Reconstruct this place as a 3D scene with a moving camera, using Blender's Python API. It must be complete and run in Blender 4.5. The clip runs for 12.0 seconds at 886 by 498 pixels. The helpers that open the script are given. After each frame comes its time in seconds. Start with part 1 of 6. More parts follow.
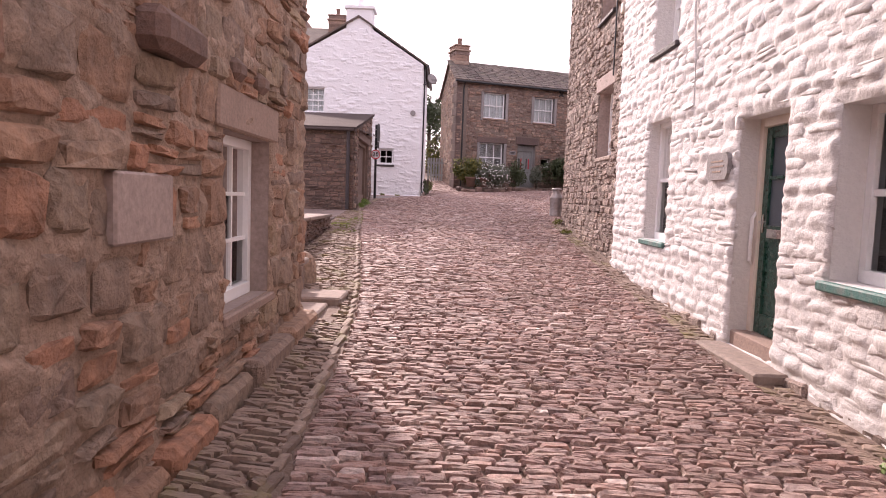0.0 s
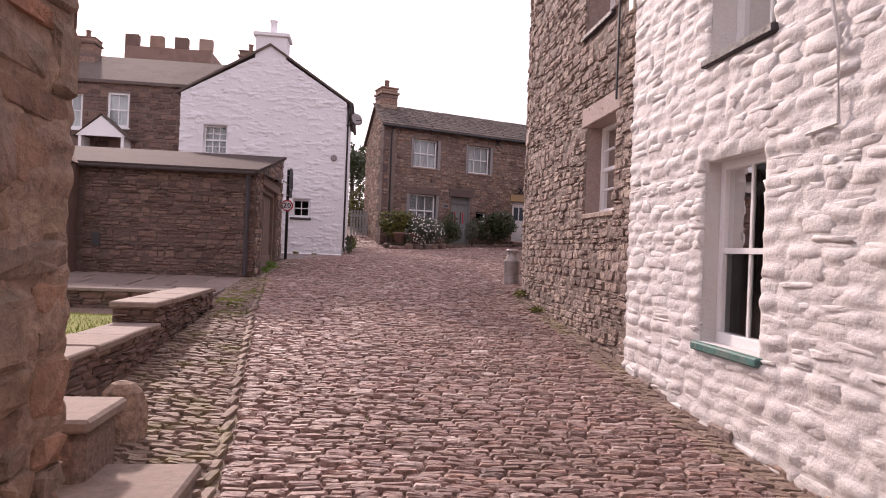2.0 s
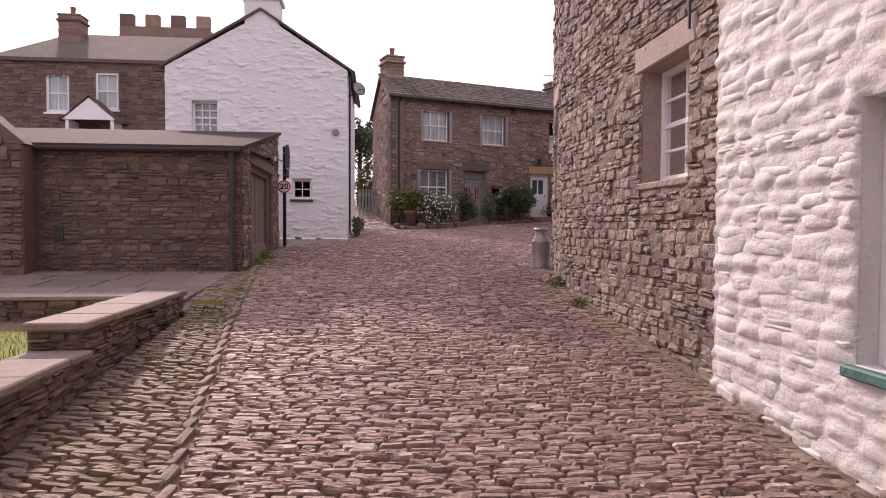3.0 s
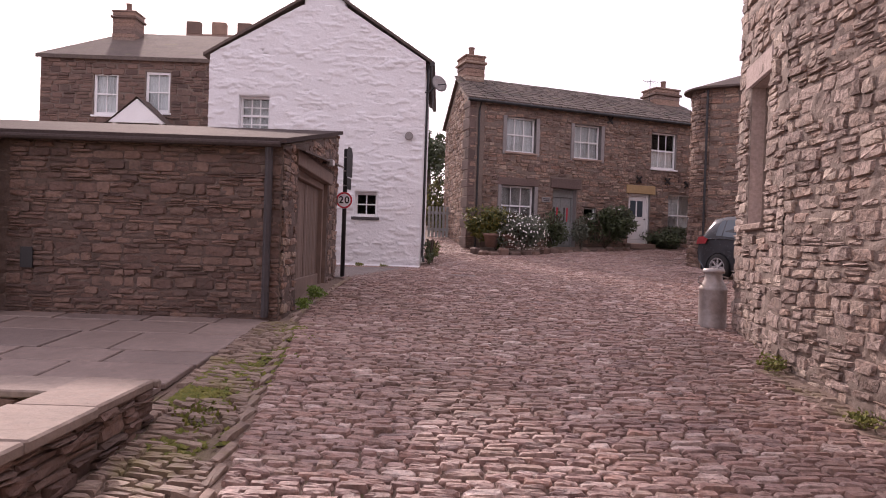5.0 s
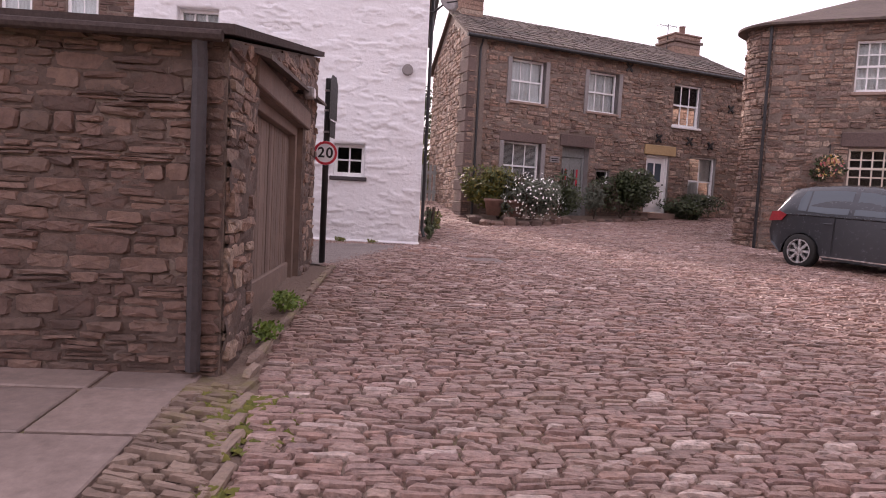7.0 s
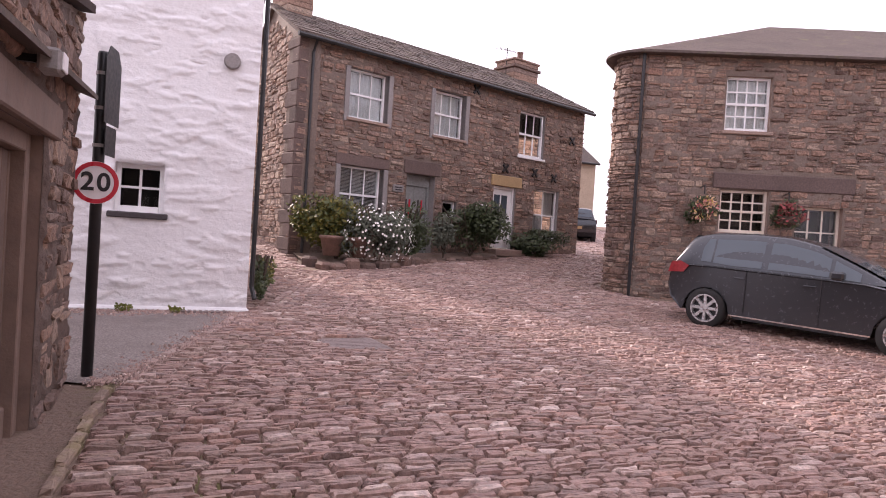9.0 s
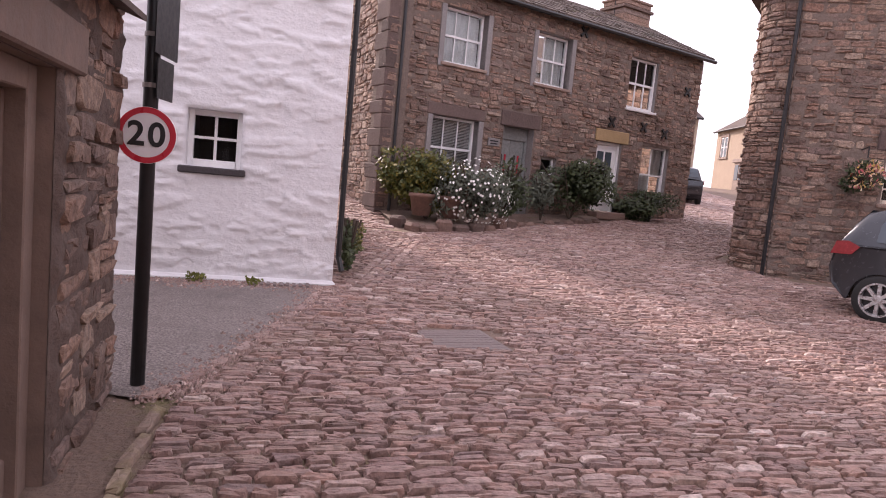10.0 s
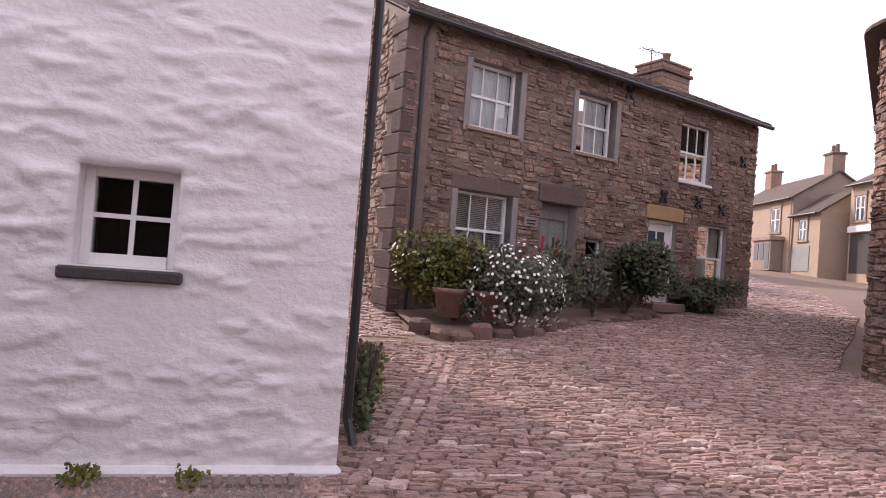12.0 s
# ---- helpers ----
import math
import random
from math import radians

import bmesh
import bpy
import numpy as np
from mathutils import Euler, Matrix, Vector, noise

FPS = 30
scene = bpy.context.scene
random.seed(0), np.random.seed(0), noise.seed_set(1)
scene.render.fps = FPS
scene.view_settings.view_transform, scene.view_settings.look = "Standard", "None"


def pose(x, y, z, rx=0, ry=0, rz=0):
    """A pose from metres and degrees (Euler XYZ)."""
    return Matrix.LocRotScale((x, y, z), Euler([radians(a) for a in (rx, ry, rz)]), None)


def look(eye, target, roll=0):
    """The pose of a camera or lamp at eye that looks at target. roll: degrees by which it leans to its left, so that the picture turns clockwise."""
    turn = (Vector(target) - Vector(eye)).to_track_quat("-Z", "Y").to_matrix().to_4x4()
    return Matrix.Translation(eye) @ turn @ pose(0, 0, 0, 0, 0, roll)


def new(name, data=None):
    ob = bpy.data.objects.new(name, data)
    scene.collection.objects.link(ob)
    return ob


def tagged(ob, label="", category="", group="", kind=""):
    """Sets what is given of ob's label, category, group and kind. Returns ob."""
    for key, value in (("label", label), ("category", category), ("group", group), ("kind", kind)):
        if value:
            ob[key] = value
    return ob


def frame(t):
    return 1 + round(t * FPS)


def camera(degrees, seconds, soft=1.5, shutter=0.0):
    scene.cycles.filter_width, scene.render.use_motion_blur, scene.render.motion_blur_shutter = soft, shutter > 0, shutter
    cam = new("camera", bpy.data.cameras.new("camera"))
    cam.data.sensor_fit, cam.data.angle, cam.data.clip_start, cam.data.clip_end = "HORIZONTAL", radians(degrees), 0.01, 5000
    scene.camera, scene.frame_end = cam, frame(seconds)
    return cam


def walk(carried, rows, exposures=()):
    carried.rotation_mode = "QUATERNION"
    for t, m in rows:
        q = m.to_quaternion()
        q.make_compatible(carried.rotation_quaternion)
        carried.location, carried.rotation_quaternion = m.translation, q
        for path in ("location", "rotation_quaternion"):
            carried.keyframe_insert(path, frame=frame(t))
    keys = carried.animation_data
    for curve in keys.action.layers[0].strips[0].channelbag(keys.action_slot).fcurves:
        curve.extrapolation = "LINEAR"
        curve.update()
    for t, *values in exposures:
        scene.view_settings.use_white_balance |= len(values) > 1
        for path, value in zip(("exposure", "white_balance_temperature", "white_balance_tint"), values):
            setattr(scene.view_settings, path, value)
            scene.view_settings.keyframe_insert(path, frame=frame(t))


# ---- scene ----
cam = camera(68.5, 12.0, soft=1.0)
METRES, EYE, TILT, LEAN, TURN = 20.5, 1.5, 0.0, 0.0, 0.0
ROWS = [
    (0.0, 0.0, 0.0, 0.0, 0.17, -4.62, -2.04),
    (0.5, -0.0027, 0.0393, 0.0033, -4.24, -6.09, -1.91),
    (1.0, -0.0053, 0.0854, 0.0049, -5.56, -2.39, -1.97),
    (1.5, -0.0071, 0.1275, 0.0088, -11.58, -1.68, -2.71),
    (2.0, -0.0072, 0.1741, 0.0105, -6.68, 0.22, -2.25),
    (2.5, -0.0059, 0.2176, 0.0128, -6.95, -0.01, -0.98),
    (3.0, -0.001, 0.2623, 0.0156, -5.52, -1.9, -0.27),
    (5.0, -0.0242, 0.4413, 0.0241, -0.33, -0.32, -1.92),
    (5.5, -0.0366, 0.484, 0.0259, -0.48, -5.83, -1.07),
    (6.0, -0.0378, 0.5308, 0.0292, -4.41, -3.87, -6.4),
    (6.5, -0.0537, 0.5726, 0.0311, -2.92, -4.57, -3.5),
    (8.5, -0.0701, 0.7334, 0.0446, -13.13, 0.37, -2.13),
    (9.0, -0.0767, 0.7685, 0.0501, -20.69, -1.0, -3.65),
    (9.5, -0.0733, 0.8035, 0.0518, -15.4, 1.98, -3.38),
    (10.0, -0.0756, 0.8376, 0.0563, -13.84, -5.77, -5.33),
    (10.5, -0.0691, 0.8692, 0.0591, -19.58, -2.66, -5.26),
    (11.0, -0.0708, 0.9078, 0.06, -19.72, -2.22, -7.06),
    (11.5, -0.0679, 0.9471, 0.06, -17.16, 0.3, -6.16),
    (12.0, -0.0671, 0.985, 0.061, -14.01, 1.48, -4.42),
]
walk(cam, [(t, pose(0, 0, EYE, TILT, LEAN, TURN) @ pose(METRES * x, METRES * y, METRES * z, 90 + pitch, roll, yaw)) for t, x, y, z, yaw, pitch, roll in ROWS],
     [(0.0, 0.76, 6600, 31), (1.2, 0.56, 6600, 31), (2.5, 0.15, 6600, 30), (5.5, 0.3, 6600, 32), (6.5, 0.42, 6600, 32), (8.5, 0.82, 6500, 29), (10.0, 0.68, 6500, 28), (10.5, 0.72, 6500, 28), (12.0, 0.48, 6500, 28)])

# The walk climbs a cobbled lane between two cottages into a small square.
# ---- world, sun, exposure ----
world = bpy.data.worlds.new("sky")
scene.world = world
world.use_nodes = True
wn, wl = world.node_tree.nodes, world.node_tree.links
sky = wn.new("ShaderNodeTexSky")
sky.sky_type, sky.sun_disc = "NISHITA", False
SUN = Vector((-0.42, 1.0, 0.62)).normalized()
sky.sun_elevation, sky.sun_rotation = math.asin(SUN.z), math.atan2(SUN.x, SUN.y)
sky.dust_density, sky.air_density = 4.0, 1.0
veil = wn.new("ShaderNodeMix")
veil.data_type = "RGBA"
veil.inputs["Factor"].default_value = 0.8
veil.inputs["B"].default_value = (9.5, 9.3, 9.6, 1)      # thin bright cloud over the whole sky
wl.new(sky.outputs[0], veil.inputs["A"])
wl.new(veil.outputs["Result"], wn["Background"].inputs[0])
wn["Background"].inputs[1].default_value = 0.12
sun = new("sun", bpy.data.lights.new("sun", "SUN"))
sun.data.energy, sun.data.angle, sun.data.color = 3.3, radians(3), (1, 0.89, 0.75)
sun.matrix_world = look(SUN * 60, (0, 0, 0))

# ---- materials ----
def mat(name, colours, rough=0.85, grain=18.0, stain=1.2, bump=0.4, metal=0.0, stain_to=None, amount=0.45, spread=0.25, tint=None, dist=0.03, lump=0.6, flat=1.0, fine=8.0):
    """Colours run over the pieces at random; fine grain and broad stains lie over them. tint: (colour, scale, low, high) adds a patchy growth."""
    m = bpy.data.materials.new(name)
    m.use_nodes = True
    n, l = m.node_tree.nodes, m.node_tree.links
    bsdf = n["Principled BSDF"]
    geo, info, tc = n.new("ShaderNodeNewGeometry"), n.new("ShaderNodeObjectInfo"), n.new("ShaderNodeTexCoord")
    add = n.new("ShaderNodeMath"); add.operation = "ADD"
    l.new(geo.outputs["Random Per Island"], add.inputs[0]); l.new(info.outputs["Random"], add.inputs[1])
    fr = n.new("ShaderNodeMath"); fr.operation = "FRACT"
    l.new(add.outputs[0], fr.inputs[0])
    ramp = n.new("ShaderNodeValToRGB")
    for i, c in enumerate(colours):
        e = ramp.color_ramp.elements[i] if i < 2 else ramp.color_ramp.elements.new(1)
        e.position, e.color = i / max(1, len(colours) - 1), (*c, 1)
    if len(colours) == 1:
        ramp.color_ramp.elements[1].color = (*colours[0], 1)
    l.new(fr.outputs[0], ramp.inputs[0])
    pos = geo.outputs["Position"]
    def noise_tex(scale, detail=6.0):
        t = n.new("ShaderNodeTexNoise")
        t.inputs["Scale"].default_value, t.inputs["Detail"].default_value, t.inputs["Roughness"].default_value = scale, detail, 0.65
        l.new(pos, t.inputs["Vector"])
        return t.outputs[0]
    def mix(a, b, f, kind="MIX"):
        x = n.new("ShaderNodeMix")
        x.data_type, x.blend_type = "RGBA", kind
        for s, v in (("Factor", f), ("A", a), ("B", b)):
            if isinstance(v, (tuple, float)):
                x.inputs[s].default_value = (*v, 1) if isinstance(v, tuple) else v
            else:
                l.new(v, x.inputs[s])
        return x.outputs["Result"]
    def span(v, lo, hi, a=0.0, b=1.0):
        x = n.new("ShaderNodeMapRange")
        for i, k in enumerate((lo, hi, a, b)):
            x.inputs[i + 1].default_value = k
        l.new(v, x.inputs[0])
        return x.outputs[0]
    g = noise_tex(grain)
    col = mix(ramp.outputs[0], span(g, 0.3, 0.7, 1 - spread, 1 + spread), 1.0, "MULTIPLY")
    s = noise_tex(stain, 5.0)
    base = stain_to or tuple(v * 0.55 for v in colours[0])
    col = mix(col, base, span(s, 0.45, 0.75, 0.0, amount))
    if tint:
        col = mix(col, tint[0], span(noise_tex(tint[1]), tint[2], tint[3], 0.0, 0.9))
    l.new(col, bsdf.inputs["Base Color"])
    r = span(g, 0.3, 0.7, max(0.03, rough - 0.12), min(1, rough + 0.1))
    l.new(r, bsdf.inputs["Roughness"])
    bsdf.inputs["Metallic"].default_value = metal
    if bump:
        b = n.new("ShaderNodeBump")
        b.inputs["Strength"].default_value, b.inputs["Distance"].default_value = bump, dist
        mp = n.new("ShaderNodeMapping")
        mp.inputs["Scale"].default_value = (1, 1, flat)
        l.new(pos, mp.inputs["Vector"])
        relief = n.new("ShaderNodeTexNoise")
        relief.inputs["Scale"].default_value, relief.inputs["Detail"].default_value, relief.inputs["Roughness"].default_value = grain * lump, fine, 0.6
        l.new(mp.outputs[0], relief.inputs["Vector"])
        l.new(relief.outputs[0], b.inputs["Height"])
        l.new(b.outputs[0], bsdf.inputs["Normal"])
    return m

def glass_mat():
    m = bpy.data.materials.new("window_glass")
    m.use_nodes = True
    n, l = m.node_tree.nodes, m.node_tree.links
    n.remove(n["Principled BSDF"])
    tr, gl, mx, f = n.new("ShaderNodeBsdfTransparent"), n.new("ShaderNodeBsdfGlossy"), n.new("ShaderNodeMixShader"), n.new("ShaderNodeFresnel")
    tr.inputs[0].default_value = (0.8, 0.84, 0.84, 1)
    gl.inputs["Roughness"].default_value = 0.02
    f.inputs[0].default_value = 1.5
    l.new(f.outputs[0], mx.inputs[0]); l.new(tr.outputs[0], mx.inputs[1]); l.new(gl.outputs[0], mx.inputs[2])
    l.new(mx.outputs[0], n["Material Output"].inputs[0])
    return m

BROWN = [(0.13, 0.085, 0.07), (0.23, 0.15, 0.115), (0.31, 0.20, 0.15), (0.20, 0.14, 0.12), (0.36, 0.27, 0.21), (0.26, 0.15, 0.11)]
GREY = [(0.17, 0.12, 0.10), (0.29, 0.22, 0.19), (0.36, 0.28, 0.24), (0.24, 0.17, 0.14), (0.42, 0.34, 0.28), (0.28, 0.19, 0.15)]
ORANGE = [(0.24, 0.15, 0.105), (0.37, 0.22, 0.145), (0.40, 0.195, 0.12), (0.30, 0.22, 0.16), (0.25, 0.175, 0.14), (0.38, 0.28, 0.19)]
M_STONE = mat("rubble_stone_brown", BROWN, bump=1.0, grain=22, dist=0.04, spread=0.5)
M_STONE_GREY = mat("rubble_stone_grey", GREY, bump=1.0, grain=22, dist=0.04, spread=0.5)
M_STONE_WARM = mat("rubble_stone_warm", ORANGE, bump=1.0, grain=9, dist=0.07, lump=1.0, spread=0.4, amount=0.55, stain=2.2)
M_STONE_DARK = mat("rubble_stone_dark", [(0.10, 0.065, 0.055), (0.17, 0.105, 0.085), (0.22, 0.14, 0.11), (0.13, 0.09, 0.075)], bump=0.9, grain=22)
M_YELLOW = mat("pale_sandstone", [(0.40, 0.31, 0.23), (0.46, 0.37, 0.28), (0.36, 0.28, 0.21)], bump=0.3, amount=0.3)
M_MORTAR = mat("old_lime_mortar", [(0.19, 0.145, 0.12)], grain=30, bump=0.7)
M_MORTAR_DARK = mat("sooty_mortar", [(0.115, 0.08, 0.066)], grain=26, bump=0.8)
M_MORTAR_WARM = mat("buff_mortar", [(0.37, 0.26, 0.195)], grain=15, lump=1.0, dist=0.06, spread=0.4, bump=1.0, amount=0.6, stain=2.0)
M_WHITE = mat("thick_limewash", [(0.63, 0.61, 0.595), (0.66, 0.64, 0.625)], rough=0.75, grain=24, bump=0.6, dist=0.02, lump=0.8, flat=1.3, fine=5.0, spread=0.05, stain=2.5, stain_to=(0.62, 0.56, 0.52), amount=0.3)
M_WHITE_SMOOTH = mat("limewashed_render", [(0.74, 0.735, 0.75), (0.76, 0.755, 0.77)], rough=0.8, grain=22, bump=0.5, dist=0.02, lump=0.8, flat=1.4, fine=5.0, spread=0.05, stain=3.0, stain_to=(0.60, 0.58, 0.58), amount=0.25)
M_DRESSED = mat("dressed_sandstone", [(0.30, 0.21, 0.175), (0.34, 0.25, 0.2)], grain=40, bump=0.25)
M_QUOIN = mat("dark_gritstone_quoin", [(0.095, 0.068, 0.06), (0.15, 0.105, 0.092), (0.12, 0.082, 0.074)], grain=30, bump=0.5, spread=0.3)
M_REVEAL = mat("pinkish_render", [(0.36, 0.28, 0.25)], grain=25, bump=0.3)
M_GREYSTONE = mat("grey_window_surround", [(0.27, 0.25, 0.245)], grain=40, bump=0.2)
M_LINTEL = mat("ochre_lintel_stone", [(0.42, 0.29, 0.15)], grain=40, bump=0.2)
M_PAINT = mat("white_gloss_paint", [(0.82, 0.82, 0.82)], rough=0.4, grain=30, bump=0.05, spread=0.04, amount=0.12)
M_CREAM = mat("cream_paint", [(0.74, 0.67, 0.58)], rough=0.45, grain=30, bump=0.05, spread=0.04, amount=0.15)
M_GREEN = mat("bottle_green_paint", [(0.012, 0.055, 0.04)], rough=0.3, grain=20, bump=0.03, amount=0.05, spread=0.08)
M_GREENSILL = mat("worn_green_sill_paint", [(0.05, 0.16, 0.14)], rough=0.6, grain=25, bump=0.5, stain=8, stain_to=(0.2, 0.2, 0.19), amount=0.8)
M_GREYPAINT = mat("grey_green_door_paint", [(0.25, 0.26, 0.255)], rough=0.5, grain=20, bump=0.1)
M_WOOD = mat("weathered_brown_boards", [(0.17, 0.115, 0.09), (0.22, 0.155, 0.125), (0.14, 0.095, 0.075)], rough=0.8, grain=10, bump=0.6, stain=5)
M_SLATE = mat("stone_roof_slate", [(0.095, 0.075, 0.068), (0.145, 0.115, 0.10), (0.12, 0.09, 0.08), (0.085, 0.075, 0.065)], grain=16, bump=0.6, tint=((0.16, 0.15, 0.08), 3.0, 0.58, 0.75))
M_BLACK = mat("black_painted_metal", [(0.018, 0.018, 0.02)], rough=0.42, grain=30, bump=0.05)
M_DARKSILL = mat("dark_slate_sill", [(0.05, 0.042, 0.045)], rough=0.6, grain=25, bump=0.5)
# Near-black colour gives unlit interiors their shade, whatever light reaches them.
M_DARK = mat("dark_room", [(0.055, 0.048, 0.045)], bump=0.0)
M_CURTAIN = mat("white_net_curtain", [(0.72, 0.72, 0.72)], grain=40, bump=0.2, rough=0.9)
M_BLIND = mat("grey_slatted_blind", [(0.42, 0.40, 0.39)], bump=0.0, rough=0.7)
M_SETT = mat("cobble_sett", [(0.186, 0.124, 0.107), (0.302, 0.2, 0.171), (0.372, 0.255, 0.22), (0.256, 0.162, 0.145), (0.43, 0.314, 0.274), (0.325, 0.206, 0.177), (0.233, 0.162, 0.15), (0.384, 0.238, 0.193), (0.291, 0.189, 0.161), (0.349, 0.249, 0.204), (0.244, 0.152, 0.133), (0.338, 0.217, 0.182), (0.302, 0.206, 0.182), (0.605, 0.487, 0.439)], rough=0.58, grain=26, bump=0.9, spread=0.42, stain=0.7, amount=0.4, stain_to=(0.17, 0.12, 0.085))
M_SETT_MOSS = mat("mossy_cobble", [(0.17, 0.12, 0.095), (0.27, 0.19, 0.15), (0.32, 0.24, 0.19), (0.22, 0.155, 0.12)], rough=0.75, grain=26, bump=0.6, stain=0.9, tint=((0.19, 0.165, 0.05), 2.2, 0.52, 0.72))
M_FELT = mat("dark_roof_felt", [(0.075, 0.058, 0.055)], grain=30, bump=0.4)
M_FELT.node_tree.nodes["Principled BSDF"].inputs["Specular IOR Level"].default_value = 0.05
M_DIRT = mat("gritty_earth_joint", [(0.20, 0.14, 0.108)], grain=45, bump=0.8, stain=0.8, tint=((0.13, 0.13, 0.03), 1.1, 0.56, 0.72))
M_FLAG = mat("sandstone_flag", [(0.22, 0.165, 0.145), (0.27, 0.205, 0.18), (0.19, 0.145, 0.13)], rough=0.65, grain=14, bump=0.3)
M_COPING = mat("pale_coping_stone", [(0.25, 0.19, 0.16), (0.29, 0.23, 0.195)], grain=16, bump=0.5)
M_TARMAC = mat("worn_grey_tarmac", [(0.25, 0.212, 0.198)], grain=70, stain=2.5, amount=0.6, bump=1.0, spread=0.7, rough=0.9)
M_GRASS = mat("mown_grass", [(0.17, 0.20, 0.025), (0.21, 0.23, 0.035)], grain=60, bump=0.8, rough=0.9)
M_MOSS = mat("moss_and_weed", [(0.12, 0.13, 0.02), (0.17, 0.16, 0.035), (0.09, 0.11, 0.02)], grain=40, bump=0.4, rough=0.95)
M_LEAF = mat("dark_shrub_leaf", [(0.035, 0.05, 0.018), (0.06, 0.08, 0.025), (0.045, 0.06, 0.03)], bump=0.0, rough=0.6)
M_LEAF_GREY = mat("grey_green_leaf", [(0.10, 0.115, 0.085), (0.15, 0.165, 0.12)], bump=0.0, rough=0.7)
M_LEAF_YEL = mat("yellow_green_leaf", [(0.20, 0.16, 0.025), (0.09, 0.10, 0.022), (0.055, 0.075, 0.02)], bump=0.0, rough=0.6)
M_WEED = mat("bright_weed_leaf", [(0.16, 0.24, 0.03), (0.10, 0.17, 0.03)], bump=0.0, rough=0.6)
M_DAISY = mat("white_daisy_petal", [(0.82, 0.82, 0.78)], bump=0.0, rough=0.7)
M_BLOOM = mat("mixed_basket_bloom", [(0.55, 0.10, 0.12), (0.70, 0.45, 0.35), (0.55, 0.40, 0.08), (0.75, 0.62, 0.55)], bump=0.0, rough=0.7)
M_BLOOM_RED = mat("red_basket_bloom", [(0.22, 0.03, 0.035), (0.30, 0.06, 0.06), (0.08, 0.06, 0.03)], bump=0.0, rough=0.7)
M_TERRA = mat("terracotta_pot", [(0.20, 0.12, 0.095)], grain=20, bump=0.3)
M_CHURN = mat("dull_galvanised_steel", [(0.36, 0.33, 0.32)], rough=0.55, metal=0.5, grain=15, bump=0.15, stain=4, stain_to=(0.22, 0.16, 0.13), amount=0.7)
M_CAR = mat("dark_grey_car_paint", [(0.062, 0.066, 0.074)], rough=0.22, metal=0.6, bump=0.0, spread=0.03, amount=0.05)
M_TYRE = mat("tyre_rubber", [(0.02, 0.02, 0.02)], rough=0.85, bump=0.2)
M_ALLOY = mat("silver_alloy", [(0.55, 0.55, 0.56)], rough=0.3, metal=0.8, bump=0.0)
M_CARGLASS = mat("tinted_car_glass", [(0.065, 0.085, 0.105)], rough=0.05, bump=0.0, spread=0.02, amount=0.0)
M_CHROME = mat("chrome", [(0.75, 0.75, 0.75)], rough=0.15, metal=1.0, bump=0.0)
M_RED = mat("red_lens_plastic", [(0.28, 0.02, 0.025)], rough=0.2, bump=0.0)
M_SIGNRED = mat("red_sign_film", [(0.55, 0.03, 0.05)], rough=0.35, bump=0.0, spread=0.03, amount=0.1)
M_SIGNWHITE = mat("white_sign_film", [(0.80, 0.78, 0.80)], rough=0.4, bump=0.0, spread=0.03, amount=0.1)
M_IRON = mat("cast_iron_cover", [(0.24, 0.19, 0.18)], rough=0.55, metal=0.4, grain=40, bump=0.4)
M_BARK = mat("bark", [(0.09, 0.065, 0.05)], grain=20, bump=0.7)
M_GLASS = glass_mat()

M_SLATE.node_tree.nodes["Principled BSDF"].inputs["Specular IOR Level"].default_value = 0.2

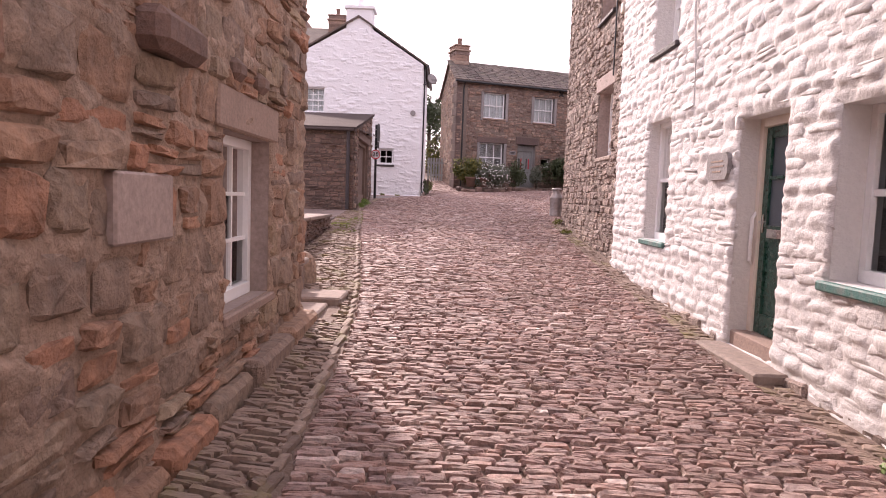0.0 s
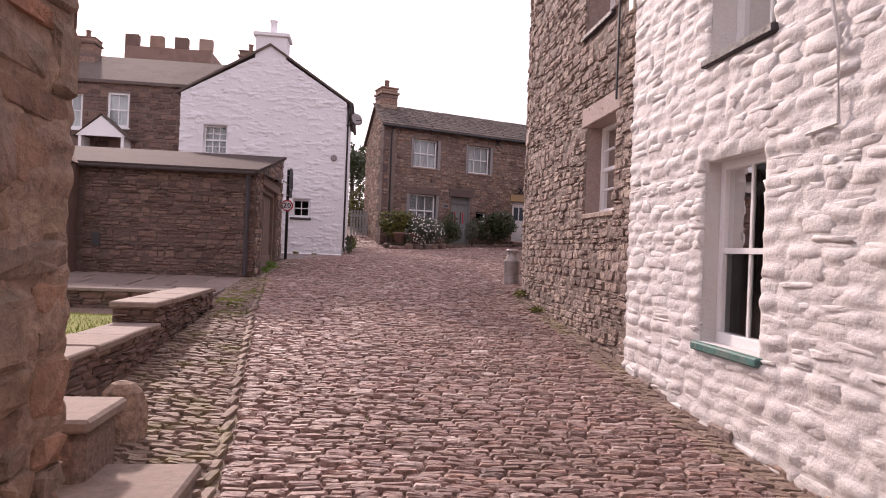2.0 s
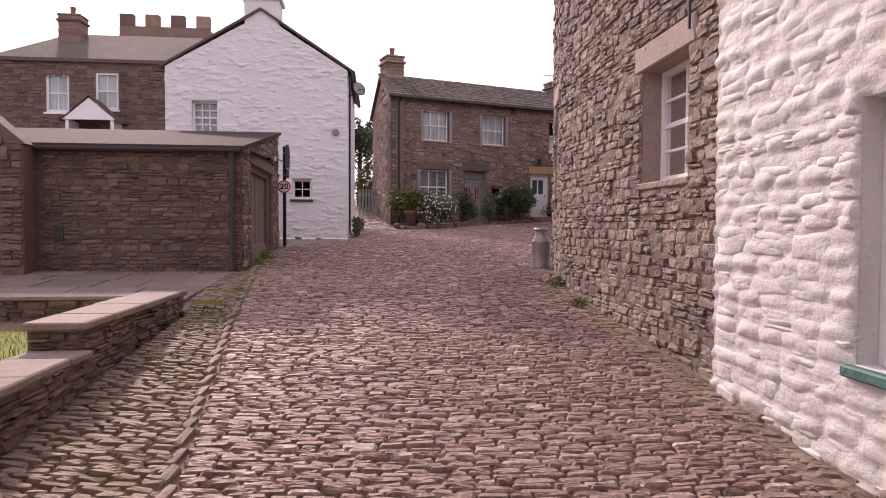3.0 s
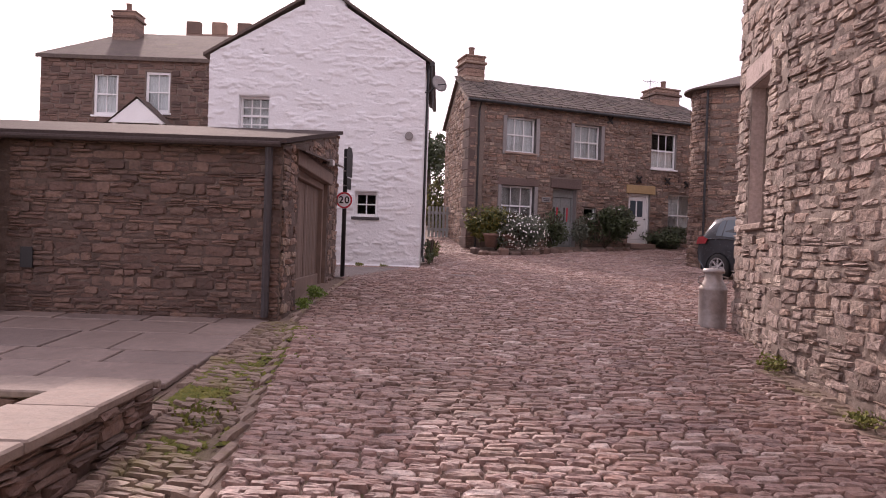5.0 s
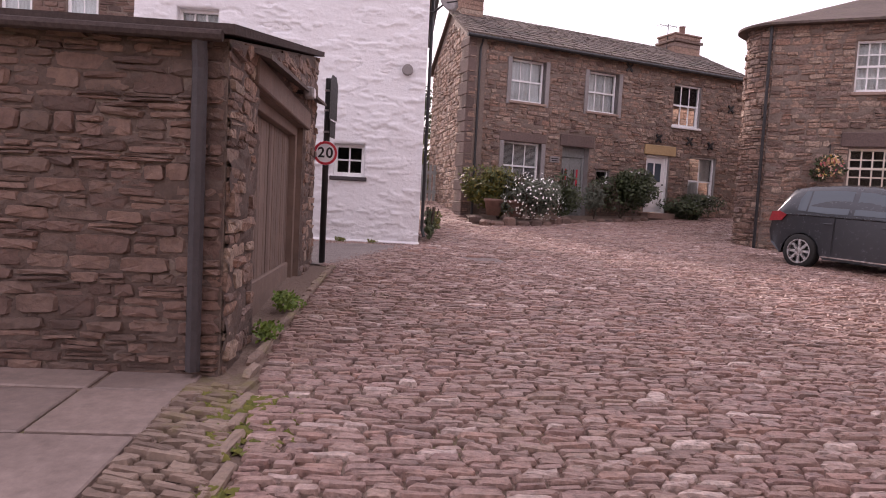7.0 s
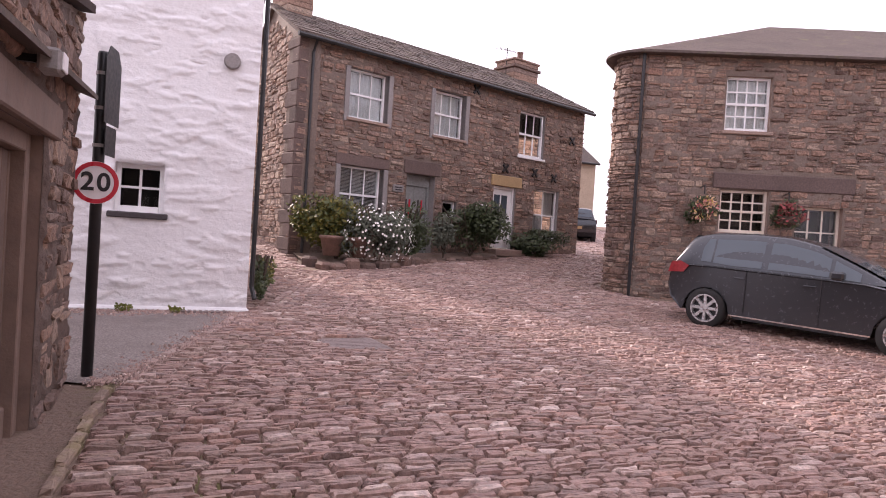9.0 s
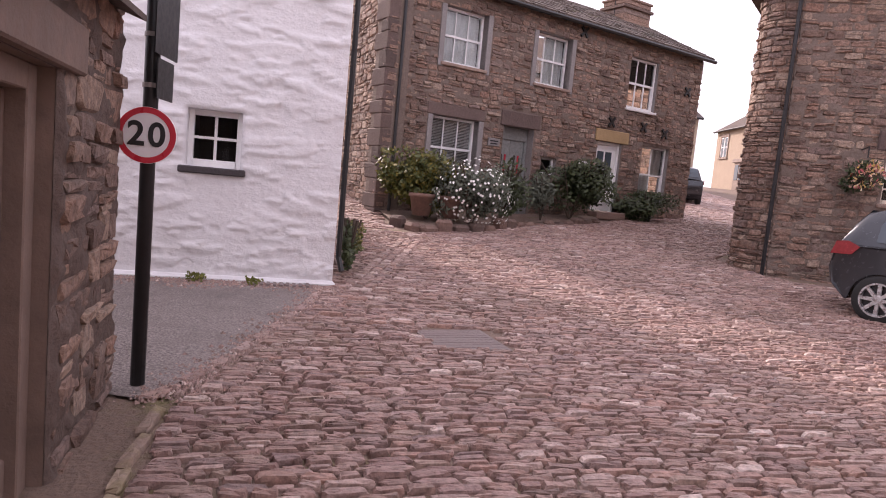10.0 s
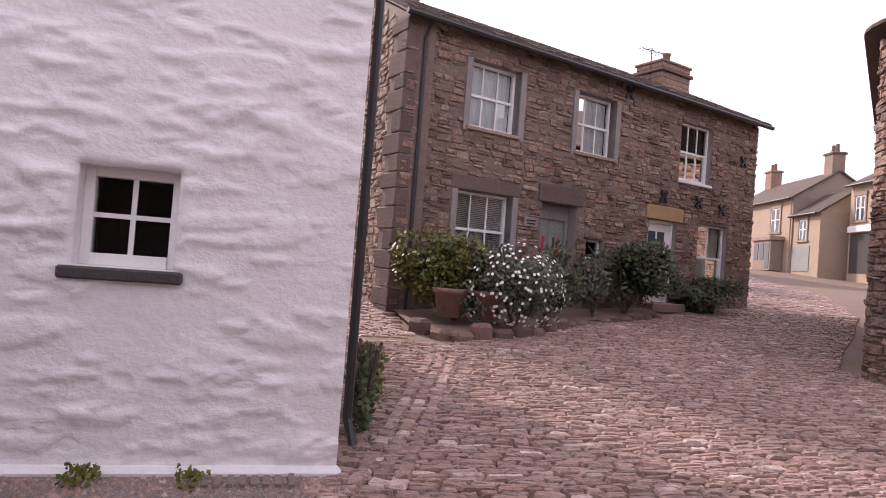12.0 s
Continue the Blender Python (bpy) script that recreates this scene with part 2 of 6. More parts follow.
# ---- builders ----
class Build:
    """Collects boxes, tubes and sheets into one mesh."""
    def __init__(self):
        self.v, self.f = [], []
    def add(self, vs, fs):
        k = len(self.v)
        self.v += [tuple(p) for p in vs]
        self.f += [tuple(k + i for i in f) for f in fs]
        return self
    def box(self, x0, x1, y0, y1, z0, z1, c=0.0):
        """A box whose edges along the front and top are eased by c."""
        if c <= 0:
            vs = [(x, y, z) for z in (z0, z1) for y in (y0, y1) for x in (x0, x1)]
            return self.add(vs, [(0, 2, 3, 1), (4, 5, 7, 6), (0, 1, 5, 4), (2, 6, 7, 3), (0, 4, 6, 2), (1, 3, 7, 5)])
        bm = bmesh.new()
        bmesh.ops.create_cube(bm, size=1, matrix=Matrix.Translation(((x0 + x1) / 2, (y0 + y1) / 2, (z0 + z1) / 2)) @ Matrix.Diagonal((x1 - x0, y1 - y0, z1 - z0, 1)))
        bmesh.ops.bevel(bm, geom=bm.edges[:], offset=c, segments=1, affect="EDGES")
        bm.verts.index_update()
        self.add([p.co for p in bm.verts], [[p.index for p in f.verts] for f in bm.faces])
        bm.free()
        return self
    def lathe(self, profile, n=20, m=None, cap=True):
        """profile: (radius, height) from the foot up, turned about z."""
        m = m or Matrix()
        vs = [m @ Vector((r * math.cos(2 * math.pi * i / n), r * math.sin(2 * math.pi * i / n), z)) for r, z in profile for i in range(n)]
        fs = [(j * n + i, j * n + (i + 1) % n, (j + 1) * n + (i + 1) % n, (j + 1) * n + i) for j in range(len(profile) - 1) for i in range(n)]
        if cap:
            fs += [tuple(reversed(range(n))), tuple(range((len(profile) - 1) * n, len(profile) * n))]
        return self.add(vs, fs)
    def tube(self, points, r, n=8):
        pts = [Vector(p) for p in points]
        vs, fs = [], []
        for i, p in enumerate(pts):
            d = (pts[min(i + 1, len(pts) - 1)] - pts[max(i - 1, 0)]).normalized()
            a = d.orthogonal().normalized() if abs(d.z) > 0.9 else d.cross(Vector((0, 0, 1))).normalized()
            b = d.cross(a)
            vs += [p + r * (math.cos(2 * math.pi * k / n) * a + math.sin(2 * math.pi * k / n) * b) for k in range(n)]
        for i in range(len(pts) - 1):
            fs += [(i * n + k, i * n + (k + 1) % n, (i + 1) * n + (k + 1) % n, (i + 1) * n + k) for k in range(n)]
        fs += [tuple(reversed(range(n))), tuple(range((len(pts) - 1) * n, len(pts) * n))]
        return self.add(vs, fs)
    def prism(self, outline, y0, y1):
        """An outline in x and z drawn out along y."""
        n = len(outline)
        vs = [(x, y, z) for y in (y0, y1) for x, z in outline]
        fs = [tuple(range(n)), tuple(reversed(range(n, 2 * n)))] + [(i, n + i, n + (i + 1) % n, (i + 1) % n) for i in range(n)]
        return self.add(vs, fs)
    def mesh(self, name, material, smooth=False):
        me = bpy.data.meshes.new(name)
        me.from_pydata(self.v, [], self.f)
        me.materials.append(material)
        if smooth:
            me.shade_smooth()
        bm = bmesh.new()
        bm.from_mesh(me)
        bmesh.ops.recalc_face_normals(bm, faces=bm.faces[:])
        bm.to_mesh(me)
        bm.free()
        return me
    def part(self, name, material, parent=None, label="", smooth=False, m=None):
        ob = new(name, self.mesh(name, material, smooth))
        if parent:
            ob.parent = parent
        if m:
            ob.matrix_basis = m
        return tagged(ob, label)

def thing(name, m, label, category, group="", kind=""):
    ob = new(name)
    ob.matrix_basis = m
    return tagged(ob, label, category, group, kind)

GROUND = ((-400, -6.0), (-10, -0.3), (0, 0), (4, 0.08), (8.5, 0.32), (14.7, 0.91), (20, 1.30), (22, 1.38), (25, 1.47), (30, 1.8), (38, 2.6), (60, 4.2), (90, 5.0), (600, 8))
GYS, GZS = [g[0] for g in GROUND], [g[1] for g in GROUND]
def gz(x, y):
    """Height of the lane."""
    z = float(np.interp([y - 0.6, y, y + 0.6], GYS, GZS).mean())
    return z + 0.012 * math.sin(1.3 * x + 0.7 * y) * math.sin(0.9 * y)

# ---- pieces: stones, setts, slates ----
def unit_stone(seed, n=8, soft=0.8, rough=0.07, square=9):
    """A worn block one unit wide and high; its face stands one unit proud towards -y."""
    r = random.Random(seed)
    vs = []
    for ring, (scale, y) in enumerate(((1.0, 0.8), (0.97, -0.35), (soft, -1.0))):
        for i in range(n):
            a = 2 * math.pi * (i + (0.5 if n != 8 else (0.18 if i % 2 else 0.82))) / n
            c, s = math.cos(a), math.sin(a)
            q = (abs(c) ** square + abs(s) ** square) ** (-1 / square) * 0.5 * scale
            j = r.uniform(-rough, rough) if ring else 0
            vs.append((c * q * (1 + j), y * (1 + (r.uniform(-0.35, 0.35) if ring == 2 else 0)), s * q * (1 + r.uniform(-rough, rough) * (ring > 0))))
    vs.append((0, -1.15, 0))
    fs = [(k * n + i, k * n + (i + 1) % n, (k + 1) * n + (i + 1) % n, (k + 1) * n + i) for k in (0, 1) for i in range(n)]
    fs += [(2 * n + i, 2 * n + (i + 1) % n, 3 * n) for i in range(n)]
    return np.array(vs), fs

def lay(parent, name, rest, pieces, material, near, seed=1, n=8, soft=0.86, smooth=False, rough=0.12, square=7):
    """pieces: (4x4 matrix in the parent's frame). Those that near() picks, up to 290, become objects; the others one mesh."""
    kinds = [unit_stone(seed * 50 + k, n, soft, rough, square) for k in range(12)]
    meshes = []
    for vs, fs in kinds:
        b = Build()
        b.add(vs, fs)
        meshes.append(b.mesh(name, material, smooth))
    rnd, made, V, Fc, k = random.Random(seed), 0, [], [], 0
    for m in pieces:
        i = rnd.randrange(12)
        if made < 290 and near(m):
            ob = new(name, meshes[i])
            ob.parent, ob.matrix_basis = parent, m
            made += 1
            continue
        a = np.array(m)
        V.append(kinds[i][0] @ a[:3, :3].T + a[:3, 3])
        Fc += [tuple(k + j for j in f) for f in kinds[i][1]]
        k += len(kinds[i][0])
    if V:
        me = bpy.data.meshes.new(rest)
        me.from_pydata(np.concatenate(V).tolist(), [], Fc)
        me.materials.append(material)
        if smooth:
            me.shade_smooth()
        ob = new(rest, me)
        ob.parent = parent
        tagged(ob, kind="stuff")

def courses(length, z0, z1, h, w, openings, seed, keep=None, depth=0.03, joint=0.008, wild=0.4, stack=0.4):
    """Rubble courses on a wall's own frame, cut round its openings."""
    r, out, z = random.Random(seed), [], z0
    while z < z1:
        hh = min(h * r.uniform(1 - wild, 1 + wild), z1 - z + 0.02)
        free, cuts = [(0.0, length)], [(a, b) for a, b, c, d in openings if min(z + hh, d) - max(z, c) > 0.25 * hh]
        for a, b in cuts:
            free = [q for p in free for q in ((p[0], min(p[1], a)), (max(p[0], b), p[1])) if q[1] - q[0] > 0.05]
        for a, b in free:
            u = a
            while u < b - 0.03:
                ww = min(w * r.uniform(0.55, 1.6), b - u)
                if b - u - ww < w * 0.4:
                    ww = b - u
                if keep is None or keep(u + ww / 2, z + hh):
                    cut = r.uniform(0.35, 0.65)
                    split = [(0.0, 1.0)] if r.random() > stack else [(0.0, cut), (cut, 1.0)]
                    for lo, hi in split:
                        q = hh * (hi - lo)
                        out.append(Matrix.Translation((u + ww / 2 + r.uniform(-0.01, 0.01), 0, z + hh * (lo + hi) / 2 + r.uniform(-0.1, 0.1) * q)) @ Matrix.Rotation(r.uniform(-0.07, 0.07), 4, "Y")
                                   @ Matrix.Diagonal((max(0.03, (ww - joint) * r.uniform(0.9, 1.03)), depth * r.uniform(0.4, 1.5), max(0.02, (q - joint) * r.uniform(0.85, 1.12)), 1)))
                u += ww
        z += hh
    return out

def frame_of(p0, p1):
    """A wall's frame: x along it, z up, the open side towards -y. Returns it and the length."""
    d = Vector((p1[0] - p0[0], p1[1] - p0[1], 0))
    return Matrix.Translation((p0[0], p0[1], 0)) @ Matrix.Rotation(math.atan2(d.y, d.x), 4, "Z"), d.length

def wall(name, p0, p1, z0, z1, openings, material, label, thick=0.5, reveal=None):
    m, length = frame_of(p0, p1)
    us = sorted({0.0, length, *[v for o in openings for v in o[:2]]})
    zs = sorted({z0, z1, *[v for o in openings for v in o[2:]]})
    b, rv = Build(), Build()
    for a, c in zip(us, us[1:]):
        for e, g in zip(zs, zs[1:]):
            if any(o[0] <= a + 1e-6 and c <= o[1] + 1e-6 and o[2] <= e + 1e-6 and g <= o[3] + 1e-6 for o in openings):
                continue
            b.add([(a, 0, e), (c, 0, e), (c, 0, g), (a, 0, g), (a, thick, e), (c, thick, e), (c, thick, g), (a, thick, g)], [(0, 1, 2, 3), (7, 6, 5, 4)])
    b.add([(0, 0, z0), (0, 0, z1), (0, thick, z1), (0, thick, z0), (length, 0, z0), (length, 0, z1), (length, thick, z1), (length, thick, z0)], [(0, 1, 2, 3), (7, 6, 5, 4), (1, 5, 6, 2)])
    ob = b.part(name, material)
    ob.matrix_basis = m
    tagged(ob, label, "wall", kind="structure")
    for a, c, e, g in openings:
        r = Build()
        r.add([(a, 0, e), (a, thick, e), (a, thick, g), (a, 0, g), (c, 0, e), (c, thick, e), (c, thick, g), (c, 0, g)], [(0, 1, 2, 3), (7, 6, 5, 4), (3, 2, 6, 7), (0, 4, 5, 1)])
        r.part("reveal", reveal or material, ob)
    return ob, m, length

def gable(parent, pts, material, thick=0.5):
    """The pointed top of a wall, on the wall's frame."""
    Build().prism(pts, 0, thick).part("gable", material, parent)

COUNT = {"window": 0, "door": 0}
def window(m, a, c, e, g, label, cols=3, rows=2, back=0.16, paint=None, sill=None, inside=None, sash=True, surround=None, lintel=None, sill_out=0.07, jamb=0.05):
    """A timber window in the opening a..c, e..g of a wall's frame."""
    COUNT["window"] += 1
    paint = paint or M_PAINT
    win = thing("window_%d" % COUNT["window"], m, label, "window", kind="structure")
    j = jamb
    f = Build()
    f.box(a, a + j, back, back + 0.09, e, g, 0.004).box(c - j, c, back, back + 0.09, e, g, 0.004)
    f.box(a + j, c - j, back, back + 0.09, g - j, g, 0.004).box(a + j, c - j, back - 0.02, back + 0.09, e, e + j * 1.3, 0.004)
    f.part("window_frame", paint, win)
    bars = Build()
    x0, x1, z0, z1 = a + j, c - j, e + j * 1.3, g - j
    t = 0.014
    for i in range(1, cols):
        x = x0 + (x1 - x0) * i / cols
        bars.box(x - t, x + t, back + 0.028, back + 0.055, z0, z1)
    for k in range(1, rows):
        z = z0 + (z1 - z0) * k / rows
        w = 0.024 if sash and k == rows // 2 else t
        bars.box(x0, x1, back + 0.016 if w > t else back + 0.026, back + 0.058, z - w, z + w)
    bars.part("glazing_bars", paint, win)
    for i in range(cols):
        for k in range(rows):
            xa, xb = x0 + (x1 - x0) * i / cols, x0 + (x1 - x0) * (i + 1) / cols
            za, zb = z0 + (z1 - z0) * k / rows, z0 + (z1 - z0) * (k + 1) / rows
            tilt = random.uniform(-0.001, 0.001)
            p = Build().add([(xa, back + 0.045 + tilt, za), (xb, back + 0.045 - tilt, za), (xb, back + 0.045 - tilt, zb), (xa, back + 0.045 + tilt, zb)], [(0, 1, 2, 3)]).part("pane", M_GLASS, win)
            p.visible_shadow = False
    # Box behind the panes; the room's shade is put into its near-black colour.
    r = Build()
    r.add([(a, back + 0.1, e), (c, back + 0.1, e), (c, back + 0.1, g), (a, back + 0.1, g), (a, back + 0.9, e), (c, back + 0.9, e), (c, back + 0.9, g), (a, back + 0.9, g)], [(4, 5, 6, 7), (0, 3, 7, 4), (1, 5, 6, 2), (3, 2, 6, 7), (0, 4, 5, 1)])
    r.part("dark_room", M_DARK, win, "near-black box standing for an unlit room behind the glass")
    if sill:
        Build().box(a - 0.06, c + 0.06, -sill_out, back + 0.02, e - 0.075, e - 0.004, 0.012).part("window_sill", sill, win)
    if lintel:
        Build().box(a - 0.16, c + 0.16, -0.035, 0.12, g + 0.004, g + 0.27, 0.015).part("lintel", lintel, win)
    if surround:
        s = 0.13
        Build().box(a - s, a, -0.04, back, e - 0.1, g, 0.008).box(c, c + s, -0.04, back, e - 0.1, g, 0.008).part("stone_surround", surround, win)
    if inside == "blind":
        k = Build()
        z = z0 + 0.02
        while z < z1:
            k.box(x0, x1, back + 0.075, back + 0.085, z, z + 0.022)
            z += 0.034
        k.part("blind", M_BLIND, win, "grey slatted blind drawn down")
    elif inside:
        k = Build()
        tops = z1 if inside == "full" else z0 + (z1 - z0) * 0.55
        n = 14
        spans = [(x0, x1)] if inside != "sides" else [(x0, x0 + (x1 - x0) * 0.3), (x1 - (x1 - x0) * 0.3, x1)]
        for s0, s1 in spans:
            vs = [(s0 + (s1 - s0) * i / n, back + 0.11 + 0.015 * (i % 2), z) for z in (z0, z1 if inside == "sides" else tops) for i in range(n + 1)]
            k.add(vs, [(i, i + 1, n + 2 + i, n + 1 + i) for i in range(n)])
        k.part("curtain", M_CURTAIN, win, "pale net curtain")
    return win

def leaves(count, centre, size, leaf, seed, lumps=6):
    """Small leaves gathered in clumps within an uneven ellipsoid."""
    r = random.Random(seed)
    b = Build()
    hubs = [(Vector((r.uniform(-1, 1), r.uniform(-1, 1), r.uniform(-0.8, 1))).normalized() * r.uniform(0.35, 0.75), r.uniform(0.3, 0.55)) for _ in range(lumps)] + [(Vector((0, 0, 0)), 0.6)]
    for _ in range(count):
        h, q = r.choice(hubs)
        d = Vector((r.gauss(0, 1), r.gauss(0, 1), r.gauss(0, 1))).normalized() * q * r.uniform(0.55, 1.0) ** 0.5
        p = h + d
        p = Vector((centre[0] + p.x * size[0], centre[1] + p.y * size[1], centre[2] + p.z * size[2]))
        t = Vector((r.gauss(0, 1), r.gauss(0, 1), r.gauss(0, 1) + 0.4)).normalized()
        s = t.orthogonal().normalized() * leaf * r.uniform(0.5, 1.1) * 0.45
        t = t * leaf * r.uniform(0.6, 1.3)
        b.add([p, p + t * 0.5 + s, p + t, p + t * 0.5 - s], [(0, 1, 2, 3)])
    return b

# ---- ground ----
def ground_sheet():
    xs = [-500, -120, -40, -15, -8, -5] + [-4 + 0.4 * i for i in range(44)] + [14, 16, 20, 30, 60, 150, 500]
    ys = [-500, -100, -30, -10, -6] + [-5 + 0.4 * i for i in range(115)] + [42, 46, 52, 60, 75, 90, 150, 300, 600]
    n = len(xs)
    b = Build()
    b.add([(x, y, gz(x, y) - 0.006) for y in ys for x in xs], [(j * n + i, j * n + i + 1, (j + 1) * n + i + 1, (j + 1) * n + i) for j in range(len(ys) - 1) for i in range(n - 1)])
    return tagged(b.part("ground", M_DIRT, smooth=True), "gritty earth and mossy joints under the cobbles", "ground", kind="structure")
ground = ground_sheet()

# ---- right-hand row: whitewashed cottage, then the stone cottage ----
WX = 2.75
w_open = [(1.6, 2.45, 1.03, 2.58), (4.35, 5.2, 0.2, 2.32), (5.9, 7.0, 1.0, 2.24), (1.6, 2.5, 3.47, 4.7)]
white_wall, WM, WL = wall("wall_white_cottage", (WX, 10.5), (WX, -5), -0.5, 6.6, w_open, M_WHITE, "thickly whitewashed rubble stone cottage wall", reveal=M_WHITE)
s_open = [(3.05, 4.1, 2.3, 3.48), (2.9, 3.9, 4.78, 6.0)]
stone_wall, SM, SL = wall("wall_stone_cottage", (WX + 0.03, 15.2), (WX + 0.03, 10.5), -0.3, 7.4, s_open, M_MORTAR, "coursed brown rubble stone cottage wall", reveal=M_REVEAL)
c_open = [(0.45, 1.1, 2.35, 3.9)]
bend_wall, BM_, BL = wall("wall_stone_bend", (3.1, 16.9), (WX + 0.03, 15.2), 0.3, 7.4, c_open, M_MORTAR, "rubble stone wall where the cottage bends round", reveal=M_REVEAL)
side_wall, DM, DL = wall("wall_stone_side", (9.0, 17.6), (3.1, 16.906), 0.3, 7.4, [], M_MORTAR, "rubble stone side wall facing the square")
window(WM, *w_open[0], "white four-pane sash window above a green slate sill", 2, 2, back=0.13, sill=M_GREENSILL, jamb=0.07)
window(WM, *w_open[2], "white two-light window above a green slate sill", 2, 2, back=0.2, sill=M_GREENSILL, jamb=0.07)
window(WM, *w_open[3], "white upper sash window with a slate sill", 2, 2, back=0.22, sill=M_DARKSILL, inside="sides")
window(SM, *s_open[0], "white small-paned window in a deep stone opening", 2, 4, back=0.2, sill=M_STONE_GREY, lintel=M_REVEAL, sill_out=0.04)
window(SM, *s_open[1], "white small-paned upper window", 2, 4, back=0.3, sill=M_DARKSILL)
window(BM_, *c_open[0], "white casement window under a stone head", 2, 2, back=0.2, lintel=M_REVEAL, sill=M_STONE_GREY)

def eaves(name, m, length, z, label):
    g = thing(name, m @ Matrix.Translation((0, 0, z)), label, "roof", kind="structure")
    Build().add([(-0.1, -0.3, 0), (length, -0.3, 0), (length, 3.2, 1.9), (-0.1, 3.2, 1.9), (-0.1, -0.3, 0.06), (length, -0.3, 0.06), (length, 3.2, 1.96), (-0.1, 3.2, 1.96)],
                [(0, 1, 2, 3), (7, 6, 5, 4), (0, 4, 5, 1), (1, 5, 6, 2), (2, 6, 7, 3), (3, 7, 4, 0)]).part("slates", M_SLATE, g)
    Build().tube([(-0.1, -0.22, -0.06), (length, -0.22, -0.06)], 0.06).part("gutter", M_BLACK, g)
eaves("roof_white_cottage", WM, WL, 6.6, "slate eaves with a black gutter")
eaves("roof_stone_cottage", SM, SL, 7.4, "stone slate eaves with a black gutter")
eaves("roof_stone_bend", BM_, BL, 7.4, "stone slate eaves round the bend")

def green_door():
    COUNT["door"] += 1
    a, c, e, g = w_open[1]
    d = thing("door_1", WM, "bottle green half-glazed cottage door, closed, in a cream frame", "door", kind="structure")
    y = 0.2
    Build().box(a, a + 0.075, y - 0.03, y + 0.1, e, g, 0.005).box(c - 0.075, c, y - 0.03, y + 0.1, e, g, 0.005).box(a + 0.075, c - 0.075, y - 0.03, y + 0.1, g - 0.08, g, 0.005).part("door_frame", M_CREAM, d)
    x0, x1, z0, z1 = a + 0.08, c - 0.08, e + 0.14, g - 0.085
    leaf = Build().box(x0, x0 + 0.1, y, y + 0.05, z0, z1, 0.004).box(x1 - 0.1, x1, y, y + 0.05, z0, z1, 0.004)
    for lo, hi in ((z0, z0 + 0.18), (z0 + 0.85, z0 + 1.0), (z1 - 0.1, z1), (z0 + 1.42, z0 + 1.45)):
        leaf.box(x0 + 0.1, x1 - 0.1, y, y + 0.05, lo, hi, 0.003)
    leaf.box(x0 + 0.1, x1 - 0.1, y + 0.02, y + 0.04, z0 + 0.18, z0 + 0.85)
    leaf = leaf.part("leaf", M_GREEN, d)
    for lo, hi in ((z0 + 1.0, z0 + 1.42), (z0 + 1.45, z1 - 0.1)):
        Build().box(x0 + 0.1, x1 - 0.1, y + 0.022, y + 0.03, lo, hi).part("pane", M_CARGLASS, d)
    Build().box(x0 + 0.14, x1 - 0.14, y - 0.012, y, z0 + 0.89, z0 + 0.97, 0.003).part("letter_plate", M_CHROME, d, "chrome letter plate")
    Build().box(x0 + 0.035, x0 + 0.065, y - 0.012, y, z0 + 0.93, z0 + 1.1, 0.003).tube([(x0 + 0.05, y - 0.04, z0 + 1.03), (x0 + 0.16, y - 0.045, z0 + 1.03)], 0.009).part("handle", M_CHROME, d, "chrome lever handle")
    Build().box(a, c, 0.02, y + 0.1, e - 0.02, e + 0.135, 0.01).part("threshold", M_DRESSED, d, "stone threshold")
    Build().tube([(a + 0.02, 0.2, e + 0.72), (a + 0.035, 0.14, e + 0.8), (a + 0.05, 0.13, e + 1.0), (a + 0.035, 0.14, e + 1.2), (a + 0.02, 0.2, e + 1.28)], 0.017).part("grab_rail", M_PAINT, d, "white curved grab rail")
green_door()
step = Build().box(2.47, 2.76, 5.0, 6.25, 0.0, 0.2, 0.02).part("doorstep", M_COPING)
tagged(step, "worn pale stone doorstep below the green door", "step", kind="structure")

def plaque():
    p = thing("house_plaque", WM @ Matrix.Translation((4.0, -0.035, 1.89)), "pale stone oval-cornered house name plaque", "plaque")
    o = [(-0.245, -0.07), (-0.2, -0.13), (0.2, -0.13), (0.245, -0.07), (0.245, 0.07), (0.2, 0.13), (-0.2, 0.13), (-0.245, 0.07)]
    Build().prism(o, -0.035, 0.03).part("slab", M_GREYSTONE, p)
    for z, w in ((0.05, 0.14), (0.0, 0.16), (-0.05, 0.1)):
        Build().box(-w, w, -0.039, -0.034, z - 0.008, z + 0.008).part("worn_line", M_DRESSED, p)
plaque()
def cable(m, pts, label, r=0.014):
    return tagged(Build().tube([m @ Vector(p) for p in pts], r, 6).part("wall_cable", M_WHITE if m is WM else M_BLACK), label, "cable")
cable(WM, [(3.1, -0.05, 6.5), (3.12, -0.055, 4.6), (3.1, -0.05, 3.6), (3.22, -0.055, 3.1), (3.24, -0.05, 2.6), (2.95, -0.05, 2.58)], "painted cable clipped down the white wall")
cable(SM, [(4.35, -0.06, 7.3), (4.3, -0.06, 5.4), (4.2, -0.06, 5.0), (4.2, -0.06, 3.6)], "dark cable clipped down the stone wall")
alarm = Build().box(4.55, 4.67, -0.09, -0.02, 4.5, 4.66, 0.01).part("junction_box", M_CREAM, m=SM)
tagged(alarm, "small pale junction box on the stone wall", "box")

